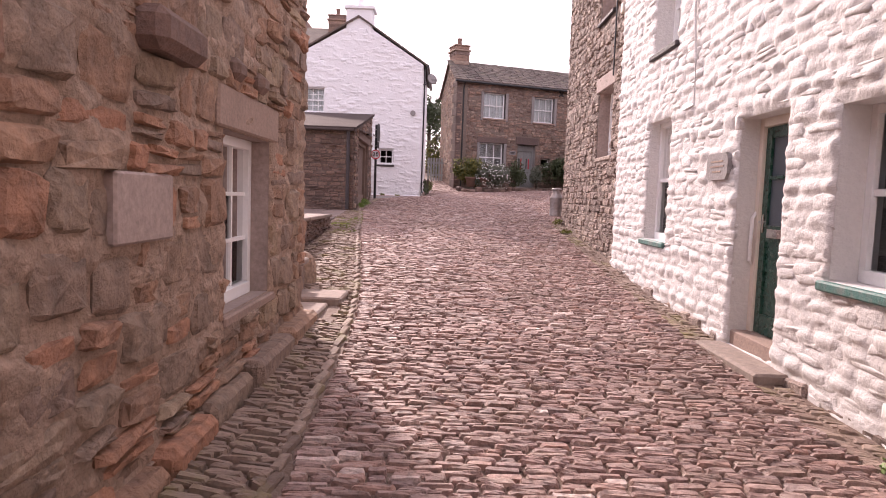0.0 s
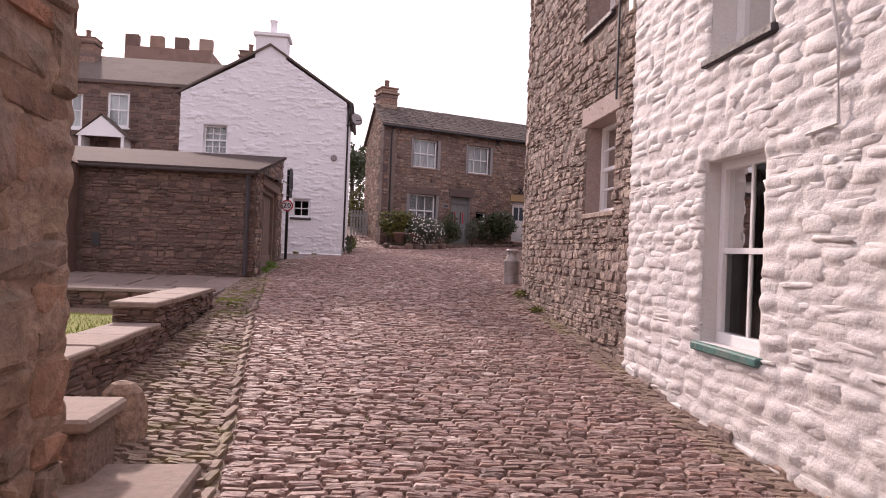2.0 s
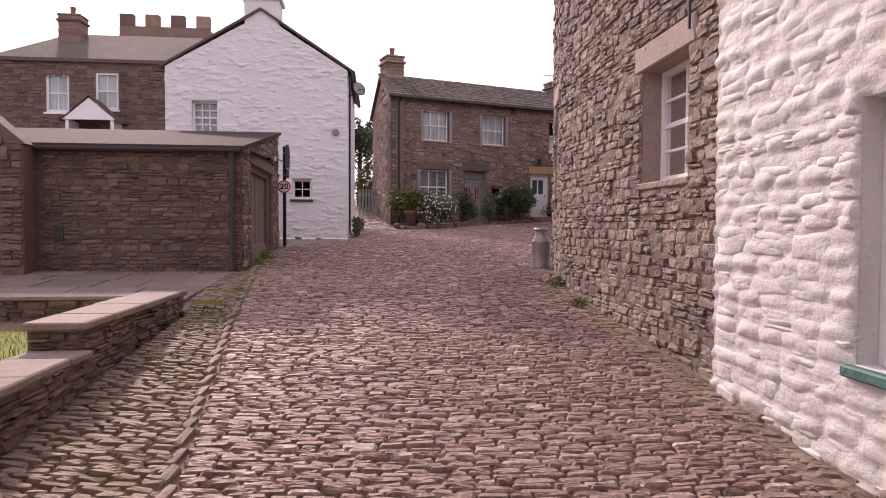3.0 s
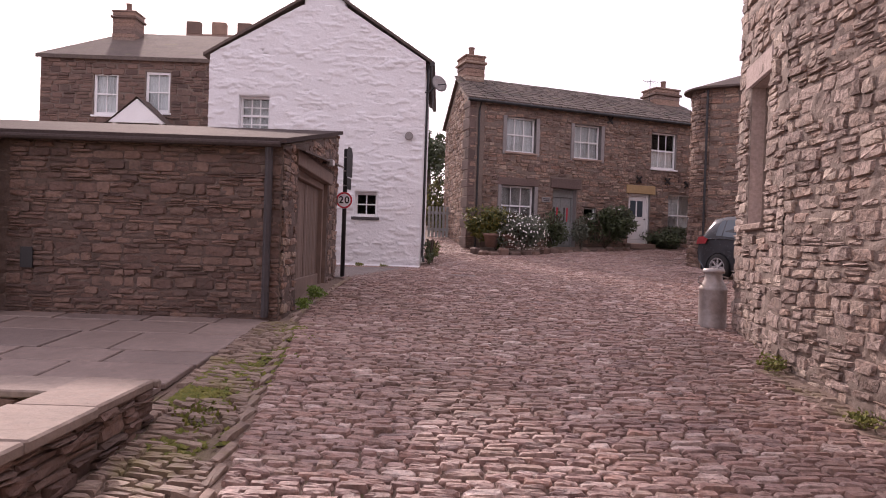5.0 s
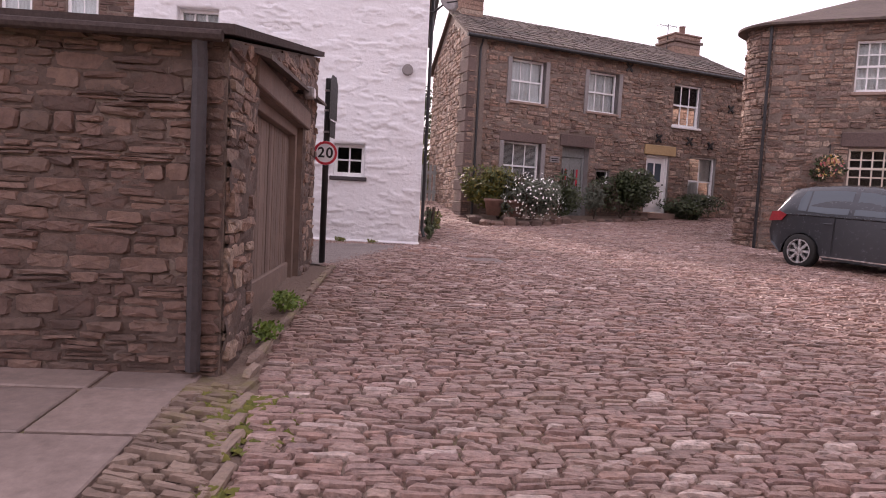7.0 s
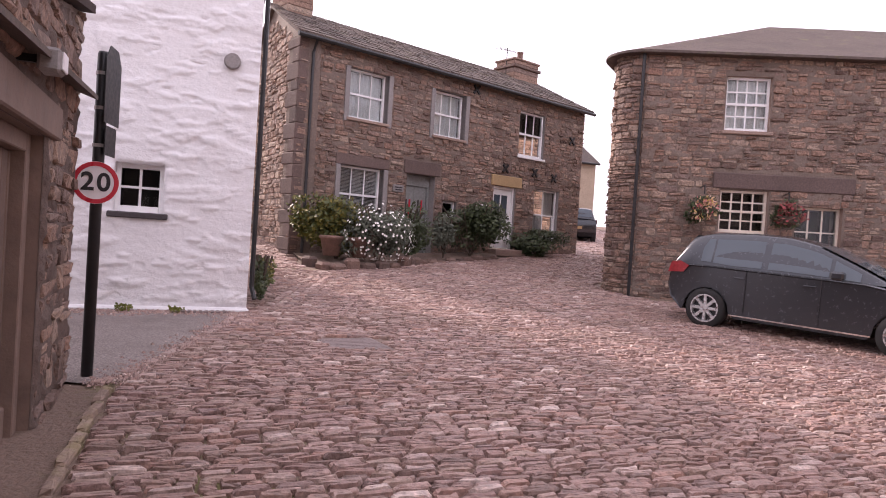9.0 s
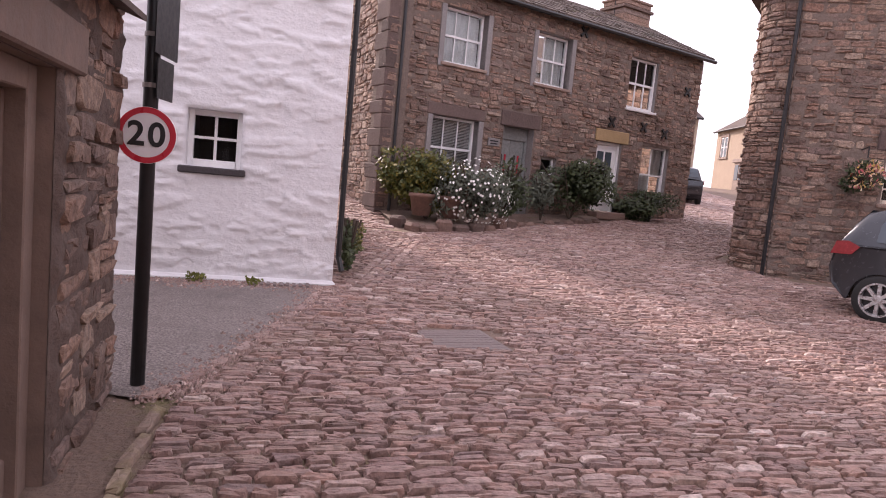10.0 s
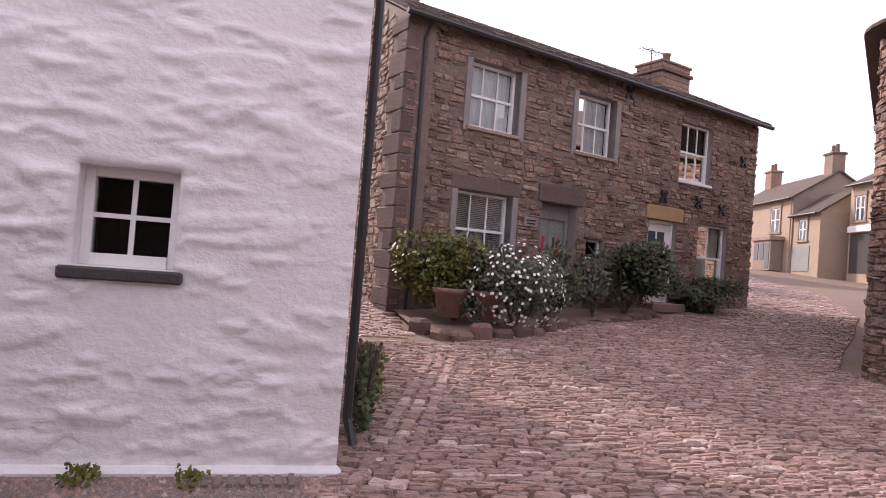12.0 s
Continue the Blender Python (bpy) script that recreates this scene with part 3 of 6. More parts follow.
# ---- left-hand cottage ----
LX = -1.42
l_open = [(9.16, 10.25, 0.68, 1.88)]
left_wall, LM, LL = wall("wall_left_cottage", (LX, -5), (LX, 6.494), -0.5, 5.2, l_open, M_MORTAR_WARM, "weathered orange and brown rubble cottage wall", reveal=M_REVEAL)
left_end, EM, EL = wall("wall_left_end", (LX, 6.5), (-6.5, 6.5), -0.3, 5.2, [], M_MORTAR_WARM, "rubble end wall of the left cottage")
window(LM, *l_open[0], "white nine-pane window in a dressed stone surround", 3, 3, back=0.14, sill=M_DRESSED, lintel=M_DRESSED, sill_out=0.05, sash=False, jamb=0.07)
eaves("roof_left_cottage", LM, LL, 5.2, "slate eaves with a black gutter")
plinth = thing("plinth", LM, "worn projecting foundation stones along the cottage foot", "plinth", kind="structure")
u = 0.0
while u < 11.4:
    w = random.uniform(0.5, 1.1)
    Build().box(u, min(u + w, 11.5) - 0.02, -random.uniform(0.13, 0.19), 0.05, -0.4, gz(0, u - 5 + w / 2) + random.uniform(0.08, 0.17), 0.04).part("foundation_stone", M_STONE_WARM, plinth)
    u += w
flat = tagged(Build().box(7.7, 8.28, -0.058, 0.05, 1.24, 1.56, 0.012).part("patch_stone", M_REVEAL, m=LM), "smooth grey slab set into the cottage wall", "stone slab")
corb = tagged(Build().box(7.95, 8.5, -0.16, 0.1, 2.12, 2.32, 0.05).part("corbel_stone", M_STONE_DARK, m=LM), "dark projecting corbel stone in the cottage wall", "corbel")
for uu in (9.2, 9.75):
    tagged(Build().box(uu, uu + 0.2, -0.09, 0.1, 2.2, 2.34, 0.04).part("corbel_stone", M_STONE_DARK, m=LM), "small projecting stone above the cottage window", "corbel", "small corbels")

# ---- low garden wall, lawn, patio, steps ----
def low_wall(name, x, y0, y1, top, label):
    g = thing(name, Matrix(), label, "wall", kind="structure")
    Build().box(x - 0.42, x - 0.02, y0, y1, -0.2, top - 0.06).part("core", M_MORTAR, g)
    m, length = frame_of((x - 0.02, y0), (x - 0.02, y1))
    ps = [m @ p for p in courses(length, gz(x, y0) - 0.1, top - 0.06, 0.075, 0.22, [], int(y0 * 10), depth=0.03)]
    m2, l2 = frame_of((x - 0.42, y0), (x - 0.02, y0))
    ps += [m2 @ p for p in courses(l2, 0.1, top - 0.06, 0.09, 0.2, [], int(y0 * 10) + 1)]
    m3, l3 = frame_of((x - 0.02, y1), (x - 0.42, y1))
    ps += [m3 @ p for p in courses(l3, 0.1, top - 0.06, 0.09, 0.2, [], int(y0 * 10) + 2)]
    lay(g, "stone", "stones", ps, M_STONE_DARK, lambda q: True, seed=int(y0))
    y = y0 - 0.03
    while y < y1:
        w = random.uniform(0.45, 0.75)
        Build().box(x - 0.46 + random.uniform(-0.02, 0.02), x + 0.03 + random.uniform(-0.02, 0.02), y, min(y + w, y1 + 0.04) - 0.012, top - 0.06, top + random.uniform(-0.006, 0.006), 0.012).part("coping_stone", M_COPING, g)
        y += w
low_wall("garden_wall_upper", -2.33, 10.7, 13.3, 1.06, "low dry-stone garden wall with pale coping slabs")
low_wall("garden_wall_lower", -2.28, 7.9, 10.66, 0.85, "lower stretch of garden wall with pale coping slabs")
tagged(Build().add([(-9, 7.0, 0.64), (-2.7, 7.0, 0.64), (-2.7, 13.0, 0.72), (-9, 13.0, 0.72)], [(0, 1, 2, 3)]).part("lawn", M_GRASS), "small mown garden lawn behind the low wall", "lawn", kind="structure")
lb = Build()
rl = random.Random(4)
for _ in range(9000):
    x, y = rl.uniform(-6, -2.72), rl.uniform(8, 12.9)
    a = rl.uniform(0, 6.3)
    lb.add([(x, y, 0.67), (x + 0.012 * math.cos(a), y + 0.012 * math.sin(a), 0.67), (x + rl.uniform(-0.02, 0.02), y + rl.uniform(-0.02, 0.02), 0.74)], [(0, 1, 2)])
tagged(lb.part("grass_blades", M_GRASS), "short green grass blades on the lawn", "grass", kind="stuff")
back = thing("lawn_back_wall", Matrix(), "low stone retaining wall between lawn and patio", "wall", kind="structure")
bm4, bl4 = frame_of((-9, 13.05), (-2.75, 13.05))
Build().box(-9, -2.75, 13.05, 13.4, 0.5, 0.98).part("core", M_MORTAR, back)
lay(back, "stone", "stones", [bm4 @ p for p in courses(bl4, 0.7, 0.98, 0.08, 0.24, [], 77)], M_STONE_DARK, lambda q: True, seed=9)
Build().box(-9, -2.73, 13.0, 13.42, 0.98, 1.03, 0.01).part("coping_stone", M_COPING, back)

patio = thing("patio", Matrix(), "sandstone flag patio in front of the garage", "paving", kind="structure")
pz = lambda x, y: 0.86 + 0.065 * (y - 13.4)
Build().add([(x, y, pz(x, y) - 0.06) for x, y in ((-9.5, 13.2), (-2.5, 13.2), (-2.4, 16.7), (-9.5, 16.7))] + [(x, y, pz(x, y) - 0.4) for x, y in ((-9.5, 13.2), (-2.5, 13.2), (-2.4, 16.7), (-9.5, 16.7))],
            [(0, 1, 2, 3), (1, 5, 6, 2), (0, 4, 5, 1)]).part("bed", M_DIRT, patio)
y = 13.45
rp = random.Random(8)
while y < 16.5:
    h = min(rp.choice((0.45, 0.6, 0.75)), 16.62 - y)
    x = -2.52 + 0.03 * (y - 13.2)
    while x > -9:
        w = rp.uniform(0.5, 1.1)
        f = Build().box(-w / 2 + 0.013, w / 2 - 0.013, -h / 2 + 0.013, h / 2 - 0.013, -0.05, 0, 0.008).part("flagstone", M_FLAG, patio)
        f.matrix_basis = Matrix.Translation((x - w / 2, y + h / 2, pz(x, y + h / 2) + rp.uniform(-0.004, 0.004))) @ Matrix.Rotation(math.atan(0.065), 4, "X")
        x -= w
    y += h
for (x0, x1, y0, y1, z, lab) in ((-2.05, -1.25, 6.52, 7.15, 0.26, "pale flat entrance slab beside the cottage corner"), (-1.95, -1.12, 7.18, 7.8, 0.31, "pale flat entrance slab set in the cobbles")):
    tagged(Build().box(x0, x1, y0, y1, z - 0.15, z + 0.02, 0.02).part("entrance_slab", M_COPING), lab, "slab", "entrance slabs")
blk = thing("mounting_block", Matrix.Translation((-1.98, 7.72, 0.2)), "rough stone block with a flat top slab at the garden steps", "stone block")
Build().box(-0.35, 0.3, -0.3, 0.22, -0.1, 0.42, 0.05).part("base", M_STONE, blk)
Build().box(-0.4, 0.34, -0.34, 0.26, 0.42, 0.5, 0.02).part("top_slab", M_COPING, blk)
bol = Build().lathe([(0.13, -0.1), (0.15, 0.1), (0.145, 0.25), (0.12, 0.36), (0.07, 0.42), (0.02, 0.44)], 9)
bol.v = [(x * (1 + 0.12 * math.sin(5 * z + 3 * x)), y * 0.85 + 0.02 * math.sin(9 * z), z) for x, y, z in bol.v]
tagged(bol.part("guard_stone", M_STONE, m=Matrix.Translation((-1.78, 8.3, 0.3))), "rounded brown guard stone at the wall's end", "guard stone")

# ---- garage and outhouse ----
GX, GY = -2.34, 16.62
g_open = [(0.85, 3.35, 0.6, 2.95)]
gar_front, FM, FL = wall("wall_garage_front", (-9.5, 16.62), (GX - 0.006, GY), 0.5, 3.1, [(2.0, 3.55, 0.6, 2.75)], M_MORTAR, "dark rubble stone garage wall above the patio", thick=0.35)
gar_side, GM, GL = wall("wall_garage_side", (GX, GY), (GX - 0.08, 21.0), 0.6, 3.1, g_open, M_MORTAR, "rubble stone garage wall with wide wooden doors", thick=0.35, reveal=M_WOOD)
gar_rear, RM, RL = wall("wall_garage_rear", (GX - 0.08, 21.006), (-9.5, 21.006), 0.6, 3.9, [], M_MORTAR, "garage rear wall", thick=0.35)
gable(gar_side, [(0, 3.1), (4.38, 3.1), (4.38, 3.95)], M_MORTAR, 0.35)
roof = thing("roof_garage", Matrix(), "dark felted lean-to garage roof with a thin edge", "roof", kind="structure")
Build().add([(-9.6, 16.5, 3.1), (GX + 0.06, 16.5, 3.1), (GX, 21.1, 3.98), (-9.6, 21.1, 3.98), (-9.6, 16.5, 3.16), (GX + 0.06, 16.5, 3.16), (GX, 21.1, 4.04), (-9.6, 21.1, 4.04)],
            [(0, 1, 2, 3), (7, 6, 5, 4), (0, 4, 5, 1), (1, 5, 6, 2), (2, 6, 7, 3)]).part("deck", M_FELT, roof)
Build().tube([(-9.6, 16.47, 3.08), (GX, 16.47, 3.08)], 0.035).part("gutter", M_FELT, roof)
Build().tube([(GX - 0.14, 16.5, 3.08), (GX - 0.14, 16.53, 2.9), (GX - 0.14, 16.54, 1.1)], 0.045).part("downpipe", M_DARKSILL, roof, "black garage downpipe")
def garage_door():
    COUNT["door"] += 1
    a, c, e, g = g_open[0]
    d = thing("door_2", GM, "wide weathered brown boarded garage doors, closed", "door", kind="structure")
    Build().box(a, a + 0.1, 0.06, 0.2, e, g, 0.006).box(c - 0.1, c, 0.06, 0.2, e, g, 0.006).box(a + 0.1, c - 0.1, 0.06, 0.2, g - 0.1, g, 0.006).part("door_frame", M_WOOD, d)
    Build().box(a - 0.2, c + 0.25, -0.05, 0.1, g + 0.004, g + 0.2, 0.01).part("lintel_beam", M_WOOD, d)
    x = a + 0.105
    while x < c - 0.12:
        Build().box(x, min(x + 0.118, c - 0.105), 0.13 + random.uniform(0, 0.006), 0.17, e + 0.3, g - 0.105, 0.006).part("board", M_WOOD, d)
        x += 0.125
    Build().box(a + 0.1, c - 0.1, 0.1, 0.18, e, e + 0.86, 0.01).part("kick_board", M_WOOD, d, "grey worn board along the foot")
garage_door()
dripb = Build().add([(0.5, -0.16, 3.1), (4.2, -0.16, 3.32), (4.2, 0.02, 3.38), (0.5, 0.02, 3.16), (0.5, -0.16, 3.13), (4.2, -0.16, 3.35), (4.2, 0.02, 3.41), (0.5, 0.02, 3.19)],
                    [(0, 1, 2, 3), (7, 6, 5, 4), (0, 4, 5, 1), (1, 5, 6, 2), (2, 6, 7, 3), (3, 7, 4, 0)]).part("drip_course", M_SLATE, m=GM)
tagged(dripb, "projecting slate drip course over the garage doors", "drip course", kind="structure")
fl = thing("flood_light", GM @ Matrix.Translation((2.6, -0.1, 3.22)) @ Matrix.Scale(0.7, 4), "small grey flood lamp fixed over the garage doors", "lamp")
Build().box(-0.1, 0.1, -0.14, 0, -0.08, 0.08, 0.02).part("housing", M_GREYSTONE, fl)
Build().box(-0.08, 0.08, -0.155, -0.14, -0.06, 0.06, 0.005).part("lens", M_SIGNWHITE, fl)
Build().box(-0.02, 0.02, 0, 0.14, -0.02, 0.03).part("bracket", M_BLACK, fl)
COUNT["door"] += 1
dd = thing("door_3", FM, "dark boarded outhouse door", "door", kind="structure")
for i in range(8):
    Build().box(2.0 + 0.19 * i, 2.185 + 0.19 * i, 0.2, 0.24, 0.6, 2.75, 0.006).part("board", M_STONE_DARK, dd)
out = thing("outhouse_gable", Matrix(), "stone gable of an outhouse beside the garage", "building")
Build().prism([(-9.6, 3.1), (-5.55, 3.1), (-6.6, 4.0), (-9.6, 5.6)], 16.2, 16.6).part("wall", M_STONE_DARK, out)
Build().box(-5.95, -5.6, 16.2, 16.6, 0.6, 3.1, 0.02).part("pier", M_STONE_DARK, out)
vent = thing("wall_vent", FM @ Matrix.Translation((4.25, -0.03, 1.7)), "small dark vent hole in the garage wall", "vent")
Build().box(-0.07, 0.07, -0.02, 0.05, -0.12, 0.12).part("grille", M_BLACK, vent)

# ---- white gabled house ----
HX0, HX1, HY = -5.95, -0.95, 24.2
WH_EAVE, WH_TOP = 6.25, 7.45
wh_open = [(3.45, 3.98, 2.6, 3.17), (0.7, 1.4, 4.42, 5.32)]
wh, HM, HL = wall("wall_white_gable", (HX0, HY), (HX1, HY), 0.7, WH_EAVE, wh_open, M_WHITE_SMOOTH, "lumpy limewashed gable wall of a tall white house", reveal=M_WHITE_SMOOTH)
gable(wh, [(0, WH_EAVE), (5.0, WH_EAVE), (3.1, WH_TOP), (2.1, WH_TOP)], M_WHITE_SMOOTH)
whs, HSM, HSL = wall("wall_white_side", (HX1, HY + 0.006), (HX1, 29.4), 0.7, WH_EAVE, [], M_WHITE_SMOOTH, "white side wall along the passage")
window(HM, *wh_open[0], "white four-pane casement with a black slate sill", 2, 2, back=0.12, sill=M_DARKSILL, sash=False, jamb=0.055)
window(HM, *wh_open[1], "white sash window with a drawn pale blind", 3, 4, back=0.15, inside="full")
wr = thing("roof_white_house", Matrix(), "stone slate roof of the white house", "roof", kind="structure")
ax = -3.35
for s, x in ((1, HX1 + 0.15), (-1, HX0 - 0.15)):
    z, zr = WH_EAVE - 0.05, WH_TOP + 0.42
    Build().add([(x, HY - 0.06, z), (ax, HY - 0.06, zr), (ax, 29.4, zr), (x, 29.4, z), (x, HY - 0.06, z + 0.07), (ax, HY - 0.06, zr + 0.07), (ax, 29.4, zr + 0.07), (x, 29.4, z + 0.07)],
                [(0, 1, 2, 3), (7, 6, 5, 4), (0, 4, 5, 1), (1, 5, 6, 2), (2, 6, 7, 3), (3, 7, 4, 0)]).part("slates", M_SLATE, wr)
Build().tube([(HX1 + 0.16, HY - 0.05, WH_EAVE - 0.05), (HX1 + 0.16, 29.4, WH_EAVE - 0.05)], 0.06).part("gutter", M_BLACK, wr)
Build().tube([(HX1 + 0.06, HY + 0.12, WH_EAVE - 0.05), (HX1 + 0.06, HY + 0.12, 1.75), (HX1 + 0.1, HY + 0.05, 1.6)], 0.03).part("downpipe", M_BLACK, wr, "black downpipe at the corner")
ch = thing("chimney_white", Matrix.Translation((-3.33, HY + 0.35, 7.3)), "white rendered chimney stack with a pale pot", "chimney")
Build().box(-0.48, 0.48, -0.35, 0.35, 0, 0.9, 0.03).part("stack", M_WHITE_SMOOTH, ch)
Build().box(-0.55, 0.55, -0.42, 0.42, 0.86, 0.98, 0.02).part("cap", M_WHITE_SMOOTH, ch)
Build().lathe([(0.13, 0.98), (0.11, 1.15), (0.1, 1.4), (0.13, 1.42), (0.13, 1.46)], 14).part("pot", M_SIGNWHITE, ch, smooth=True)
dish = thing("satellite_dish", Matrix.Translation((HX1 + 0.3, HY + 0.1, 5.75)) @ Matrix.Rotation(0.6, 4, "Z"), "pale grey satellite dish on a bracket under the eaves", "dish")
Build().lathe([(0.02, 0), (0.11, 0.02), (0.2, 0.06), (0.205, 0.062), (0.11, 0.025), (0.02, 0.012)], 20, Matrix.Rotation(1.3, 4, "X")).part("bowl", M_GREYSTONE, dish, smooth=True)
Build().tube([(0, 0.02, 0), (0, -0.3, -0.05)], 0.012).tube([(0, 0.02, 0), (-0.2, 0.1, -0.2), (-0.3, 0.15, -0.2)], 0.018).part("arm", M_BLACK, dish)
sen = thing("wall_lamp", Matrix.Translation((-1.28, HY - 0.06, 4.5)), "small round grey security lamp on the white gable", "lamp")
Build().lathe([(0.09, -0.05), (0.1, 0.0), (0.09, 0.06)], 14, Matrix.Rotation(math.pi / 2, 4, "X")).part("housing", M_GREYSTONE, sen)
# footing lip and drain grate at the foot of the gable
foot = Build().box(HX0, HX1 + 0.03, HY - 0.09, HY + 0.02, 1.0, 1.5, 0.03).part("plinth_render", M_WHITE_SMOOTH)
tagged(foot, "bulging whitewashed footing of the gable", "plinth", kind="structure")
dr = thing("drain_grate", Matrix.Translation((-1.5, HY - 0.2, gz(-1.5, HY) + 0.012)), "iron drain grate against the white wall's foot", "grate")
for i in range(8):
    Build().box(-0.26 + 0.065 * i, -0.225 + 0.065 * i, -0.08, 0.08, -0.02, 0.015).part("bar", M_IRON, dr)
for x in (-0.3, 0.27):
    Build().box(x, x + 0.03, -0.1, 0.1, -0.03, 0.018).part("rim", M_IRON, dr)

# tarmac apron between garage, pole and white house
ta = Build()
tp = [(-2.45, 20.95), (-2.2, 20.85), (-1.9, 21.4), (-1.55, 22.3), (-1.25, 23.2), (-1.05, 24.1), (-2.45, 24.1), (-6, 24.1), (-6, 20.95)]
ta.add([(x, y, gz(x, y) + 0.012) for x, y in tp], [tuple(range(len(tp)))])
tagged(ta.part("tarmac_apron", M_TARMAC), "worn grey tarmac apron with a gravelly edge", "tarmac", kind="structure")
ed = thing("apron_edging", Matrix(), "flush edging stones round the tarmac apron", "kerb", kind="structure")
for (xa, ya), (xb, yb) in zip(tp[1:5], tp[2:6]):
    n = max(1, int(math.hypot(xb - xa, yb - ya) / 0.3))
    for i in range(n):
        f = (i + 0.5) / n
        x, y = xa + (xb - xa) * f, ya + (yb - ya) * f
        Build().box(-0.13, 0.13, -0.045, 0.045, -0.06, 0.016, 0.01).part("edging_stone", M_SETT, ed).matrix_basis = Matrix.Translation((x, y, gz(x, y))) @ Matrix.Rotation(math.atan2(yb - ya, xb - xa), 4, "Z")

# ---- speed limit sign ----
def sign():
    x, y = -2.27, 21.08
    s = thing("speed_sign", Matrix.Translation((x, y, gz(x, y))), "black post with a red-ringed 20 speed limit disc", "road sign")
    Build().lathe([(0.04, -0.1), (0.04, 2.35), (0.034, 2.37)], 14).part("post", M_BLACK, s, smooth=True)
    T = Matrix.Translation((0, -0.065, 1.42)) @ Matrix.Rotation(math.pi / 2, 4, "X")
    disc = Build().lathe([(0.152, -0.006), (0.152, 0.006)], 40, T).part("disc", M_SIGNWHITE, s, "white disc lettered 20")
    ring = Build()
    n = 40
    vs = [T @ Vector((r * math.cos(2 * math.pi * i / n), r * math.sin(2 * math.pi * i / n), 0.009)) for r in (0.119, 0.15) for i in range(n)]
    ring.add(vs, [(i, (i + 1) % n, n + (i + 1) % n, n + i) for i in range(n)])
    ring.part("red_ring", M_SIGNRED, disc)
    for ch_, dx in (("2", -0.052), ("0", 0.052)):
        cu = bpy.data.curves.new("numeral", "FONT")
        cu.body, cu.size, cu.align_x, cu.align_y, cu.offset, cu.extrude = ch_, 0.18, "CENTER", "CENTER", 0.004, 0.001
        tmp = bpy.data.objects.new("numeral", cu)
        me = bpy.data.meshes.new_from_object(tmp)
        bpy.data.objects.remove(tmp)
        me.materials.clear()
        me.materials.append(M_BLACK)
        nb = new("numeral", me)
        nb.parent = disc
        nb.matrix_basis = T @ Matrix.Translation((dx, 0, 0.010))
    R = Matrix.Rotation(radians(80), 4, "Z")
    for z0, z1, w in ((1.85, 2.4, 0.17), (1.62, 1.83, 0.12)):
        p = Build().prism([(-w, z0), (w, z0), (w, z1 - 0.1), (w * 0.5, z1), (-w * 0.5, z1), (-w, z1 - 0.1)] if z1 > 2 else [(-w, z0), (w, z0), (w, z1), (-w, z1)], -0.075, -0.068)
        p.part("plate", M_BLACK, s, "grey sign plate seen edge-on", m=R)
    for z in (1.3, 1.52, 1.68, 1.95, 2.2):
        Build().lathe([(0.046, z), (0.046, z + 0.025)], 14).part("clamp", M_CHURN, s)
sign()

# ---- stone house across the square ----
P0, P1 = (0.4, 30.95), (10.2, 34.42)
LEN = math.hypot(P1[0] - P0[0], P1[1] - P0[1])
up = [(1.36, 2.5, 5.3, 6.52), (4.02, 5.14, 5.27, 6.5), (7.35, 8.48, 5.15, 6.5)]
gr = [(1.24, 2.5, 2.75, 4.14), (3.25, 4.2, 2.0, 4.15), (4.52, 5.02, 3.1, 3.53), (6.42, 7.35, 2.3, 4.15), (8.2, 9.35, 2.62, 4.22)]
house, AM, AL = wall("wall_house_front", P0, P1, 1.2, 6.95, up + gr, M_MORTAR, "brown rubble stone front of a two-storey house", reveal=M_GREYSTONE)
hgab, AGM, AGL = wall("wall_house_gable", (-0.35, 36.2), (0.399, 30.957), 1.2, 6.95, [], M_MORTAR, "brown rubble stone gable of the house")
hend, AEM, AEL = wall("wall_house_end", (10.198, 34.428), (9.4, 39.7), 1.2, 6.95, [], M_MORTAR, "rubble stone end wall of the house")
gable(hgab, [(0, 6.95), (AGL, 6.95), (AGL / 2, 8.22)], M_MORTAR)
window(AM, *up[0], "white six-over-six sash window with grey surround, upstairs", 3, 2, inside="full", surround=M_GREYSTONE, sill=M_DRESSED)
window(AM, *up[1], "white six-pane sash window with grey surround, upstairs", 3, 2, inside="full", surround=M_GREYSTONE, sill=M_DRESSED)
window(AM, *up[2], "white six-pane sash window with net curtain, upstairs", 3, 2, inside="half", sill=M_PAINT, back=0.08)
window(AM, *gr[0], "white sash window with a slatted blind, ground floor", 3, 2, inside="blind", surround=M_GREYSTONE, sill=M_DRESSED, lintel=M_QUOIN)
window(AM, *gr[2], "tiny square window beside the grey door", 1, 1, back=0.1, sash=False)
window(AM, *gr[4], "white window with full net curtains, ground floor", 2, 2, inside="full", back=0.1)

